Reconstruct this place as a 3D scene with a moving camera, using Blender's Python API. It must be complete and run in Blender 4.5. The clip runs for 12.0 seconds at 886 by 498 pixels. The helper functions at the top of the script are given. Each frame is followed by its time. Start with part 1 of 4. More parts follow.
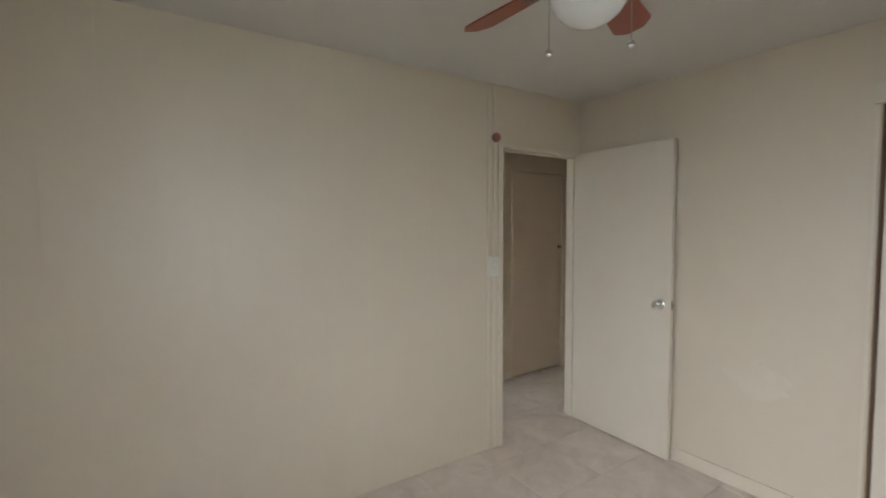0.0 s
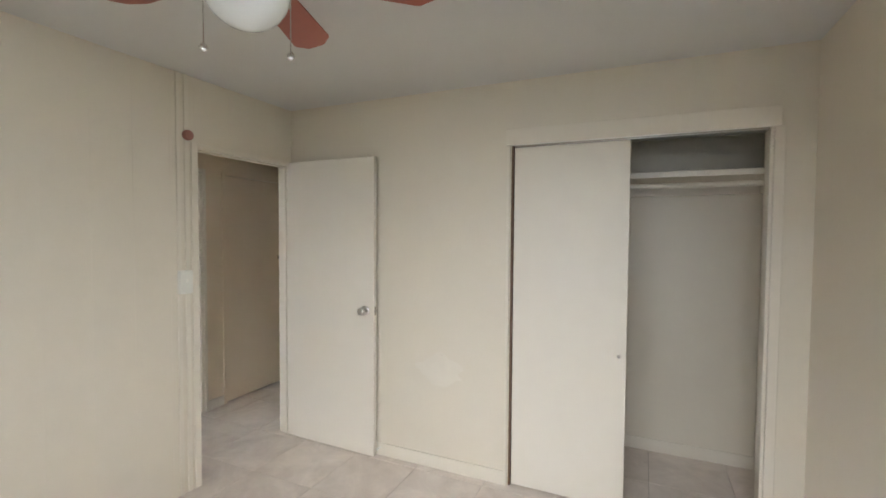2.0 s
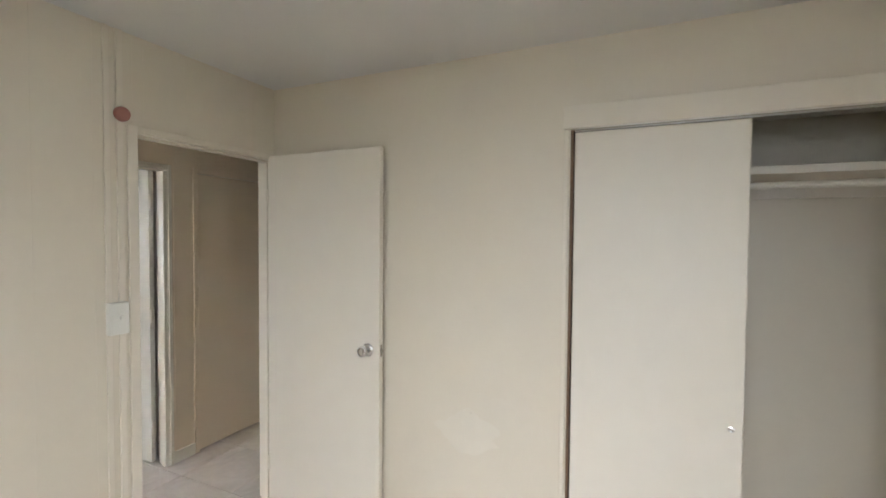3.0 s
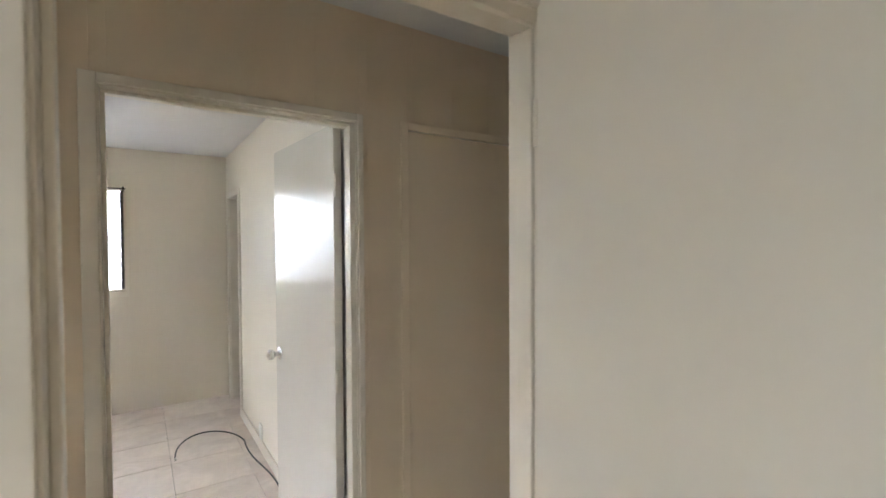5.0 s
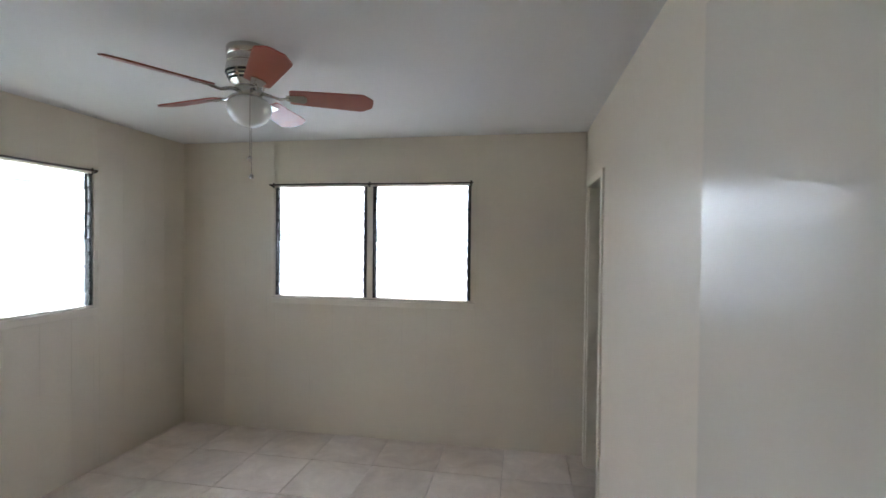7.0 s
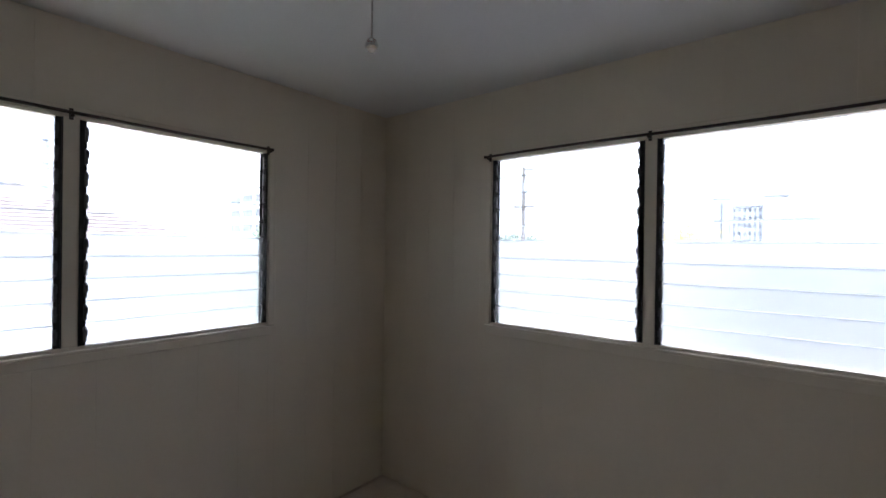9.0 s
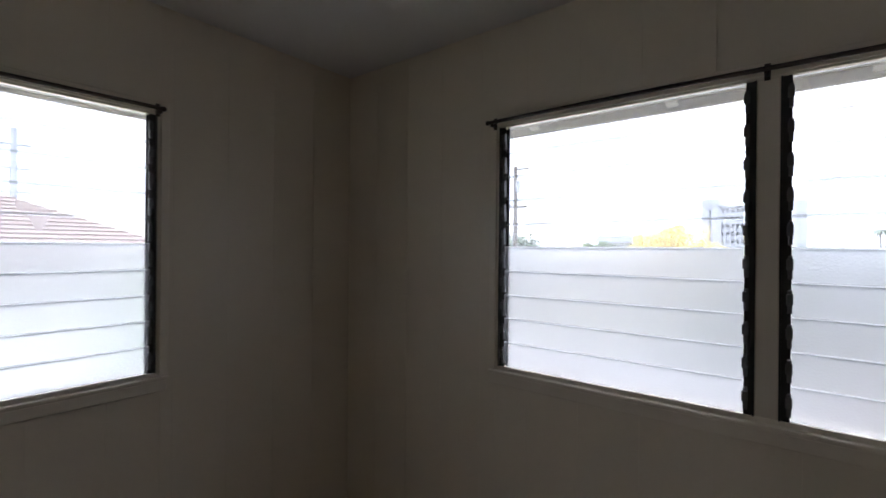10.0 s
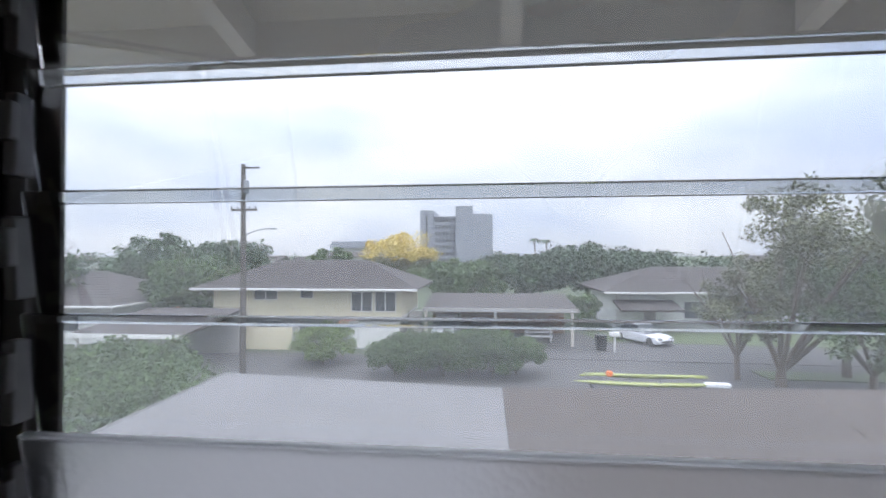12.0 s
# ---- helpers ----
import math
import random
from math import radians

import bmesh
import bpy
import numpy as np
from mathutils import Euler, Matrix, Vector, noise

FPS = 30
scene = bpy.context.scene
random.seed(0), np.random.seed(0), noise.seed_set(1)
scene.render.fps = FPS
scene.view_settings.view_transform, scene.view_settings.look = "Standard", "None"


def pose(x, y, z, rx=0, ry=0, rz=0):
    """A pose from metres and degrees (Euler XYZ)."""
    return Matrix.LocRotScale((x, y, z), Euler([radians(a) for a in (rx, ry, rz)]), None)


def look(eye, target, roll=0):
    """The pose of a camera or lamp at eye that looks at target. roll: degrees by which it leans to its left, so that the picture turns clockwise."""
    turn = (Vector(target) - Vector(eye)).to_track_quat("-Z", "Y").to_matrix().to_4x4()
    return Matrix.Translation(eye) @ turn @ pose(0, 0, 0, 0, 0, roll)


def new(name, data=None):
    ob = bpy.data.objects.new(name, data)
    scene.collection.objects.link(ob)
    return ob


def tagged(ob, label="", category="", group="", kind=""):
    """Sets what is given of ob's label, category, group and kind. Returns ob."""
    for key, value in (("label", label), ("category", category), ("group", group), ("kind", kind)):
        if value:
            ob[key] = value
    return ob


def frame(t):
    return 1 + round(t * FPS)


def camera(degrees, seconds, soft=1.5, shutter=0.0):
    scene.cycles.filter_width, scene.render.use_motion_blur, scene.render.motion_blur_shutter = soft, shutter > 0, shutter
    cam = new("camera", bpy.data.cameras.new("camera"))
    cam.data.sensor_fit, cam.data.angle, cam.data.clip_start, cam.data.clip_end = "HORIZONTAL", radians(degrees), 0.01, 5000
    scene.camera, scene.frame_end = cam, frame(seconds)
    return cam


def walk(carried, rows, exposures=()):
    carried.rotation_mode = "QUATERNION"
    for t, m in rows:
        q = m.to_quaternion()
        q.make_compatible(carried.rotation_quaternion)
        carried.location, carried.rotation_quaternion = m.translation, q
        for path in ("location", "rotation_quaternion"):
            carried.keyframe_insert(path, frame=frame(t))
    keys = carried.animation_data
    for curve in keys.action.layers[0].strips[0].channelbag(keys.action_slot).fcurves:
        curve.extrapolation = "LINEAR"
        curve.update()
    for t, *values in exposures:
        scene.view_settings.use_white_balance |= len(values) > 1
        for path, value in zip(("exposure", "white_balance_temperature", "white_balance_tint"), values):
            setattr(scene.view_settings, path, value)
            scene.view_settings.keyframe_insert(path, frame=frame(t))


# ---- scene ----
cam = camera(89.2, 12.0, shutter=0.2)
PATH = [
    (0, (-0.153, 0.458, 1.517), (0.955, 2.119, 1.404), -0.3),
    (0.5, (-0.099, 0.381, 1.515), (1.327, 1.78, 1.415), -0.1),
    (1, (-0.088, 0.324, 1.511), (1.497, 1.54, 1.425), 0.2),
    (1.5, (-0.079, 0.298, 1.513), (1.632, 1.331, 1.441), 0.2),
    (2, (0.023, 0.33, 1.531), (1.845, 1.151, 1.457), 0.4),
    (2.5, (0.284, 0.495, 1.593), (2.141, 1.234, 1.517), 0.3),
    (4.3, (1.534, 1.618, 1.589), (2.968, 3.011, 1.53), -0.2),
    (4.5, (1.627, 1.765, 1.593), (2.998, 3.219, 1.522), -0.8),
    (5, (1.937, 2.122, 1.577), (3.058, 3.778, 1.535), -0.3),
    (5.5, (2.106, 2.509, 1.576), (2.887, 4.35, 1.541), 0.2),
    (6, (2.241, 2.905, 1.564), (2.736, 4.842, 1.54), 0.1),
    (6.5, (2.278, 3.312, 1.569), (2.283, 5.312, 1.542), 0.1),
    (7, (2.204, 3.675, 1.6), (1.865, 5.645, 1.566), 0.6),
    (7.5, (2.135, 4.06, 1.573), (1.465, 5.944, 1.539), 0.6),
    (9.3, (1.406, 5.22, 1.552), (0.108, 6.742, 1.545), 0.8),
    (9.5, (1.299, 5.338, 1.553), (0.0, 6.859, 1.546), 0.8),
    (10, (1.076, 5.682, 1.58), (-0.167, 7.249, 1.578), 0.5),
    (10.5, (0.86, 6.037, 1.621), (-0.171, 7.751, 1.634), -0.1),
    (11, (0.668, 6.342, 1.683), (-0.028, 8.217, 1.703), -0.3),
    (11.5, (0.6, 6.64, 1.707), (0.124, 8.582, 1.716), 0.0),
    (12, (0.549, 6.845, 1.717), (0.356, 8.836, 1.742), -0.1),
]
EXPOSURES = [
    (0, 5.05, 6500, 11), (0.5, 5.35, 6450, 10), (1.5, 5.55, 6400, 10), (2.5, 5.7, 6350, 10), (4.5, 5.65, 6350, 10), (5.5, 5.8, 6300, 10),
    (6.5, 5.1, 6100, 10), (7.5, 4.75, 5950, 10), (9.5, 3.1, 6250, 15), (10.5, 2.65, 6550, 15), (11.2, 2.05, 6500, 14), (12.0, 1.6, 6400, 13),
]
walk(cam, [(t, look(eye, target, roll)) for t, eye, target, roll in PATH], EXPOSURES)

# ---- sky and sun: bright overcast ----
world = bpy.data.worlds.new("overcast_sky")
scene.world = world
world.use_nodes = True
wn, wl = world.node_tree.nodes, world.node_tree.links
sky = wn.new("ShaderNodeTexSky")
sky.sky_type = "NISHITA"
sky.sun_disc = False
sky.sun_elevation, sky.sun_rotation = radians(55), radians(150)
dim = wn.new("ShaderNodeMix")
dim.data_type, dim.blend_type = "RGBA", "MULTIPLY"
dim.inputs["Factor"].default_value = 1.0
dim.inputs["B"].default_value = (0.10, 0.10, 0.10, 1)
wl.new(sky.outputs[0], dim.inputs["A"])
wtc = wn.new("ShaderNodeTexCoord")
wmap = wn.new("ShaderNodeMapping")
wmap.inputs["Scale"].default_value = (1.0, 1.0, 3.2)
wl.new(wtc.outputs["Generated"], wmap.inputs[0])
wnoise = wn.new("ShaderNodeTexNoise")
wnoise.inputs["Scale"].default_value, wnoise.inputs["Detail"].default_value = 2.2, 6
wl.new(wmap.outputs[0], wnoise.inputs["Vector"])
wramp = wn.new("ShaderNodeValToRGB")
wramp.color_ramp.elements[0].position, wramp.color_ramp.elements[1].position = 0.36, 0.62
wramp.color_ramp.elements[0].color = (0.60, 0.67, 0.86, 1)
wramp.color_ramp.elements[1].color = (0.96, 0.97, 1.0, 1)
wl.new(wnoise.outputs["Fac"], wramp.inputs[0])
wmix = wn.new("ShaderNodeMix")
wmix.data_type = "RGBA"
wmix.inputs["Factor"].default_value = 0.82
wl.new(dim.outputs["Result"], wmix.inputs["A"])
wl.new(wramp.outputs[0], wmix.inputs["B"])
wsep = wn.new("ShaderNodeSeparateXYZ")
wl.new(wtc.outputs["Generated"], wsep.inputs[0])
wrise = wn.new("ShaderNodeMapRange")  # an overcast sky is brightest overhead
wrise.interpolation_type = "SMOOTHSTEP"
wrise.inputs["From Min"].default_value, wrise.inputs["From Max"].default_value = 0.05, 0.85
wrise.inputs["To Min"].default_value, wrise.inputs["To Max"].default_value = 0.76, 2.6
wl.new(wsep.outputs["Z"], wrise.inputs["Value"])
wl.new(wrise.outputs[0], wn["Background"].inputs[1])
wl.new(wmix.outputs["Result"], wn["Background"].inputs[0])
sun = new("sun", bpy.data.lights.new("sun", "SUN"))
sun.data.energy, sun.data.angle, sun.data.color = 0.7, radians(25), (1.0, 0.96, 0.9)
sun.matrix_world = look((0, 0, 30), (-9, 12, 0))

# area lamps added inside the first room's two unseen windows, standing in for skylight
for spot, aim, wide, power in (((-0.64, 0.58, 1.60), (2.62, 1.2, 0.1), 1.55, 0.27), ((0.41, -0.345, 1.60), (0.5, 2.74, 0.7), 0.76, 0.125)):
    skylight = new("window_fill_lamp", bpy.data.lights.new("window_fill_lamp", "AREA"))
    skylight.data.shape, skylight.data.size, skylight.data.size_y = "RECTANGLE", wide, 0.84
    skylight.data.energy, skylight.data.color, skylight.data.spread = power, (0.86, 0.93, 1.0), radians(80)
    skylight.matrix_world = look(spot, aim)


# ---- materials ----
def paint(name, color, rough=0.5, bump=0.15, scale=60.0, vary=0.06, spec=0.5, metal=0.0, coat=0.0, stain=0.10, stain_scale=1.3):
    """A procedural surface: base colour with broad stains and fine grain, a fine relief and uneven gloss."""
    m = bpy.data.materials.new(name)
    m.use_nodes = True
    n, l = m.node_tree.nodes, m.node_tree.links
    p = n["Principled BSDF"]
    tc = n.new("ShaderNodeTexCoord")
    big, fine = n.new("ShaderNodeTexNoise"), n.new("ShaderNodeTexNoise")
    big.inputs["Scale"].default_value, big.inputs["Detail"].default_value = stain_scale, 5
    fine.inputs["Scale"].default_value, fine.inputs["Detail"].default_value = scale, 3
    for t in (big, fine):
        l.new(tc.outputs["Object"], t.inputs["Vector"])
    hsv = n.new("ShaderNodeHueSaturation")
    hsv.inputs["Color"].default_value = (*color, 1)
    a = n.new("ShaderNodeMath")
    a.operation = "MULTIPLY_ADD"
    a.inputs[1].default_value, a.inputs[2].default_value = 2 * stain, 1 - stain
    l.new(big.outputs["Fac"], a.inputs[0])
    b = n.new("ShaderNodeMath")
    b.operation = "MULTIPLY_ADD"
    b.inputs[1].default_value = 2 * vary
    l.new(fine.outputs["Fac"], b.inputs[0])
    c = n.new("ShaderNodeMath")
    c.operation = "SUBTRACT"
    c.inputs[1].default_value = vary
    l.new(a.outputs[0], c.inputs[0])
    l.new(c.outputs[0], b.inputs[2])
    l.new(b.outputs[0], hsv.inputs["Value"])
    l.new(hsv.outputs[0], p.inputs["Base Color"])
    r = n.new("ShaderNodeMath")
    r.operation = "MULTIPLY_ADD"
    r.inputs[1].default_value, r.inputs[2].default_value = 0.16, rough - 0.08
    l.new(big.outputs["Fac"], r.inputs[0])
    l.new(r.outputs[0], p.inputs["Roughness"])
    p.inputs["Metallic"].default_value = metal
    p.inputs["Specular IOR Level"].default_value = spec
    p.inputs["Coat Weight"].default_value = coat
    if bump:
        bp = n.new("ShaderNodeBump")
        bp.inputs["Strength"].default_value, bp.inputs["Distance"].default_value = bump, 0.002
        l.new(fine.outputs["Fac"], bp.inputs["Height"])
        l.new(bp.outputs[0], p.inputs["Normal"])
    return m


def per_object(m, amount):
    """Let each piece's own random number shift the brightness of its colour a little."""
    n, l = m.node_tree.nodes, m.node_tree.links
    hsv = next(x for x in n if x.type == "HUE_SAT")
    old = hsv.inputs["Value"].links[0].from_socket
    info = n.new("ShaderNodeObjectInfo")
    mul = n.new("ShaderNodeMath")
    mul.operation = "MULTIPLY_ADD"
    mul.inputs[1].default_value, mul.inputs[2].default_value = 2 * amount, -amount
    l.new(info.outputs["Random"], mul.inputs[0])
    add = n.new("ShaderNodeMath")
    l.new(old, add.inputs[0])
    l.new(mul.outputs[0], add.inputs[1])
    l.new(add.outputs[0], hsv.inputs["Value"])
    return m


def per_island(m, amount):
    n, l = m.node_tree.nodes, m.node_tree.links
    hsv = next(x for x in n if x.type == "HUE_SAT")
    old = hsv.inputs["Value"].links[0].from_socket
    info = n.new("ShaderNodeNewGeometry")
    mul = n.new("ShaderNodeMath")
    mul.operation = "MULTIPLY_ADD"
    mul.inputs[1].default_value, mul.inputs[2].default_value = 2 * amount, -amount
    l.new(info.outputs["Random Per Island"], mul.inputs[0])
    add = n.new("ShaderNodeMath")
    l.new(old, add.inputs[0])
    l.new(mul.outputs[0], add.inputs[1])
    l.new(add.outputs[0], hsv.inputs["Value"])
    return m


CREAM = (0.70, 0.622, 0.50)
wall_mat = per_object(paint("cream_wall_paint", CREAM, 0.42, 0.25, 45, 0.015, stain=0.03, stain_scale=1.1), 0.0015)
# hall paint tinted tan: the warm bounced light is put into its colour
hall_bounce_mat = paint("hall_paint_bounce_tint", (0.71, 0.575, 0.415), 0.45, 0.25, 45, 0.015, stain=0.05, stain_scale=1.1)
trim_mat = paint("cream_trim_paint", (0.725, 0.65, 0.535), 0.36, 0.2, 30, 0.02, stain=0.04)
door_mat = paint("cream_door_paint", (0.735, 0.668, 0.56), 0.48, 0.10, 12, 0.012, stain=0.03)
gloss_mat = paint("glossy_door_paint", (0.74, 0.685, 0.59), 0.21, 0.03, 9, 0.01, stain=0.03, spec=0.32)
ceil_mat = paint("white_ceiling_paint", (0.67, 0.65, 0.62), 0.7, 0.4, 90, 0.02, stain=0.03)
shelf_mat = paint("white_shelf_paint", (0.76, 0.69, 0.59), 0.4, 0.15, 25, 0.02)
# bare wood by the hinges; elsewhere a dark colour standing for shade
raw_shade_mat = paint("bare_wood_and_painted_shade", (0.16, 0.09, 0.05), 0.7, 0.5, 30, 0.1)
steel_mat = paint("brushed_nickel", (0.55, 0.53, 0.50), 0.24, 0.05, 120, 0.02, metal=1.0)
chrome_mat = paint("chrome", (0.75, 0.75, 0.74), 0.10, 0.0, 50, 0.01, metal=1.0)
dark_mat = paint("dark_aluminium_channel", (0.06, 0.057, 0.057), 0.4, 0.3, 80, 0.1, metal=0.6, stain=0.3)
clip_mat = paint("worn_aluminium_clip", (0.15, 0.15, 0.155), 0.5, 0.3, 60, 0.15, metal=0.7, stain=0.3)
black_mat = paint("black_plastic", (0.02, 0.02, 0.02), 0.5, 0.2, 70, 0.1)
rod_mat = paint("brown_painted_rod", (0.045, 0.025, 0.018), 0.4, 0.2, 60, 0.2)
blade_mat = paint("reddish_brown_fan_blade", (0.33, 0.082, 0.047), 0.34, 0.08, 25, 0.05, stain=0.12, stain_scale=3)
red_mat = paint("faded_red_plastic", (0.36, 0.15, 0.11), 0.5, 0.2, 40, 0.05)
switch_mat = paint("white_switch_plastic", (0.74, 0.71, 0.63), 0.3, 0.02, 30, 0.01)
cord_mat = paint("black_cable_sheath", (0.03, 0.028, 0.026), 0.45, 0.1, 80, 0.1)
grout_mat = paint("beige_grout", (0.49, 0.415, 0.35), 0.85, 0.5, 120, 0.1, stain=0.15)


def tile_material():
    m = paint("marbled_beige_tile", (0.44, 0.385, 0.33), 0.34, 0.06, 24, 0.05, stain=0.16, stain_scale=3.6)
    n, l = m.node_tree.nodes, m.node_tree.links
    p = n["Principled BSDF"]
    tc = next(x for x in n if x.type == "TEX_COORD")
    info = n.new("ShaderNodeObjectInfo")
    off = n.new("ShaderNodeVectorMath")
    off.operation = "MULTIPLY_ADD"
    off.inputs[1].default_value = (7, 11, 5)
    l.new(info.outputs["Random"], off.inputs[0])
    l.new(tc.outputs["Object"], off.inputs[2])
    vein = n.new("ShaderNodeTexNoise")
    vein.inputs["Scale"].default_value, vein.inputs["Detail"].default_value = 3.4, 8
    vein.inputs["Roughness"].default_value, vein.inputs["Distortion"].default_value = 0.62, 1.4
    l.new(off.outputs[0], vein.inputs["Vector"])
    for t in [x for x in n if x.type == "TEX_NOISE" and x != vein]:
        l.new(off.outputs[0], t.inputs["Vector"])
    ramp = n.new("ShaderNodeValToRGB")
    e = ramp.color_ramp.elements
    e[0].position, e[1].position = 0.30, 0.72
    e[0].color, e[1].color = (0.64, 0.54, 0.455, 1), (0.81, 0.715, 0.625, 1)
    l.new(vein.outputs["Fac"], ramp.inputs[0])
    l.new(ramp.outputs[0], next(x for x in n if x.type == "HUE_SAT").inputs["Color"])
    return per_object(m, 0.03)


tile_mat = tile_material()


def glass(name, rough, color=(0.97, 0.99, 0.98), relief=0.0):
    m = bpy.data.materials.new(name)
    m.use_nodes = True
    n, l = m.node_tree.nodes, m.node_tree.links
    p = n["Principled BSDF"]
    p.inputs["Base Color"].default_value = (*color, 1)
    p.inputs["Transmission Weight"].default_value = 1
    p.inputs["Roughness"].default_value = rough
    p.inputs["IOR"].default_value = 1.45
    if relief:
        tc, v, b = n.new("ShaderNodeTexCoord"), n.new("ShaderNodeTexVoronoi"), n.new("ShaderNodeBump")
        v.inputs["Scale"].default_value = 160
        b.inputs["Strength"].default_value, b.inputs["Distance"].default_value = relief, 0.002
        l.new(tc.outputs["Object"], v.inputs["Vector"])
        l.new(v.outputs["Distance"], b.inputs["Height"])
        l.new(b.outputs[0], p.inputs["Normal"])
    return m


clear_mat = glass("clear_louvre_glass", 0.0, (0.58, 0.60, 0.607))
frost_mat = glass("obscure_louvre_glass", 0.34, (0.43, 0.44, 0.45), 0.22)
# unseen panes darkened to hold back the sky where lamps were added
dusk_mat = glass("dimmed_unseen_louvre_glass", 0.42, (0.15, 0.155, 0.158), 0.35)
edge_mat = glass("ground_glass_edge", 0.6, (0.9, 0.92, 0.92))
globe_mat = paint("white_opal_glass", (0.80, 0.79, 0.76), 0.12, 0.0, 20, 0.01, stain=0.02)


def screen_material():
    m = bpy.data.materials.new("grey_insect_mesh")
    m.use_nodes = True
    n, l = m.node_tree.nodes, m.node_tree.links
    n.remove(n["Principled BSDF"])
    out = n["Material Output"]
    clear, grey, mix = n.new("ShaderNodeBsdfTransparent"), n.new("ShaderNodeBsdfTranslucent"), n.new("ShaderNodeMixShader")
    grey.inputs[0].default_value = (0.90, 0.91, 0.92, 1)
    tc, tex = n.new("ShaderNodeTexCoord"), n.new("ShaderNodeTexNoise")
    tex.inputs["Scale"].default_value = 3.0
    mul = n.new("ShaderNodeMath")
    mul.operation = "MULTIPLY_ADD"
    mul.inputs[1].default_value, mul.inputs[2].default_value = 0.10, 0.21
    l.new(tc.outputs["Object"], tex.inputs["Vector"])
    l.new(tex.outputs["Fac"], mul.inputs[0])
    l.new(mul.outputs[0], mix.inputs[0])
    l.new(clear.outputs[0], mix.inputs[1])
    l.new(grey.outputs[0], mix.inputs[2])
    l.new(mix.outputs[0], out.inputs[0])
    return m


screen_mat = screen_material()

# outdoors
asphalt_mat = paint("worn_asphalt", (0.075, 0.072, 0.070), 0.9, 0.6, 8, 0.1, stain=0.25, stain_scale=0.12)
grass_mat = paint("rough_grass", (0.075, 0.10, 0.042), 0.9, 0.8, 6, 0.25, stain=0.3, stain_scale=0.2)
soil_mat = paint("far_ground", (0.07, 0.09, 0.05), 0.95, 0.5, 0.5, 0.2, stain=0.3, stain_scale=0.01)
leaf_mats = {
    "green": per_island(paint("green_leaves", (0.075, 0.12, 0.04), 0.6, 0, 30, 0.15, stain=0.25, stain_scale=0.4), 0.4),
    "dark": per_island(paint("dark_green_leaves", (0.045, 0.08, 0.035), 0.6, 0, 30, 0.15, stain=0.25, stain_scale=0.3), 0.35),
    "light": per_island(paint("fresh_green_leaves", (0.13, 0.19, 0.05), 0.6, 0, 30, 0.15, stain=0.2, stain_scale=0.6), 0.35),
    "yellow": per_island(paint("yellow_blossom", (0.60, 0.47, 0.12), 0.6, 0, 30, 0.1, stain=0.2, stain_scale=0.3), 0.25),
    "dry": per_island(paint("olive_leaves", (0.12, 0.13, 0.06), 0.6, 0, 30, 0.15, stain=0.25, stain_scale=0.6), 0.4),
}
bark_mat = paint("grey_brown_bark", (0.12, 0.095, 0.075), 0.9, 0.8, 14, 0.2, stain=0.3)
pole_mat = paint("weathered_pole_wood", (0.075, 0.063, 0.055), 0.85, 0.5, 20, 0.15, stain=0.2)
stucco_mat = paint("cream_house_siding", (0.58, 0.53, 0.38), 0.8, 0.4, 10, 0.05, stain=0.12, stain_scale=0.5)
white_mat = paint("white_house_paint", (0.66, 0.66, 0.63), 0.7, 0.3, 10, 0.05, stain=0.12, stain_scale=0.5)
grey_wall_mat = paint("grey_lower_wall", (0.34, 0.33, 0.31), 0.8, 0.3, 10, 0.06, stain=0.15, stain_scale=0.5)
shingle_mat = per_island(paint("dark_brown_shingle", (0.058, 0.05, 0.047), 0.9, 0.6, 14, 0.15, stain=0.25, stain_scale=0.4), 0.15)
redroof_mat = per_island(paint("reddish_brown_shingle", (0.115, 0.08, 0.07), 0.9, 0.5, 14, 0.12, stain=0.15, stain_scale=0.4), 0.12)
conc_mat = paint("grey_concrete_tower", (0.27, 0.285, 0.32), 0.85, 0.3, 1.5, 0.05, stain=0.08, stain_scale=0.05)
conc_dark = paint("shaded_window_glass", (0.06, 0.07, 0.08), 0.25, 0, 5, 0.1)
sheet_mat = paint("light_grey_roof_coating", (0.128, 0.124, 0.122), 0.75, 0.3, 6, 0.06, stain=0.22, stain_scale=0.7)
rust_mat = paint("brown_roof_coating", (0.056, 0.043, 0.034), 0.85, 0.4, 6, 0.08, stain=0.2, stain_scale=0.5)
carwhite_mat = paint("white_car_paint", (0.75, 0.76, 0.78), 0.15, 0, 5, 0.01, coat=0.8, stain=0.02)
tyre_mat = paint("black_rubber", (0.025, 0.025, 0.025), 0.8, 0.3, 40, 0.1)
lime_mat = paint("lime_yellow_hull", (0.26, 0.29, 0.075), 0.4, 0, 5, 0.08, coat=0.3, stain=0.2, stain_scale=1.5)
orange_mat = paint("orange_cover", (0.65, 0.16, 0.04), 0.6, 0.1, 10, 0.05)
soffit_mat = paint("grey_soffit_boards", (0.46, 0.42, 0.36), 0.7, 0.3, 12, 0.05, stain=0.1)
rafter_mat = paint("painted_rafter", (0.52, 0.48, 0.42), 0.6, 0.2, 12, 0.05, stain=0.1)


# ---- mesh helpers ----
def box(bm, a, b, bevel=0.0):
    """Adds a box from corner a to corner b to bm."""
    m = Matrix.Translation([(p + q) / 2 for p, q in zip(a, b)]) @ Matrix.Diagonal([q - p for p, q in zip(a, b)] + [1])
    vs = bmesh.ops.create_cube(bm, size=1, matrix=m)["verts"]
    if bevel:
        edges = list({e for v in vs for e in v.link_edges})
        bmesh.ops.bevel(bm, geom=edges, offset=bevel, segments=2, profile=0.5, affect="EDGES")
    return bm


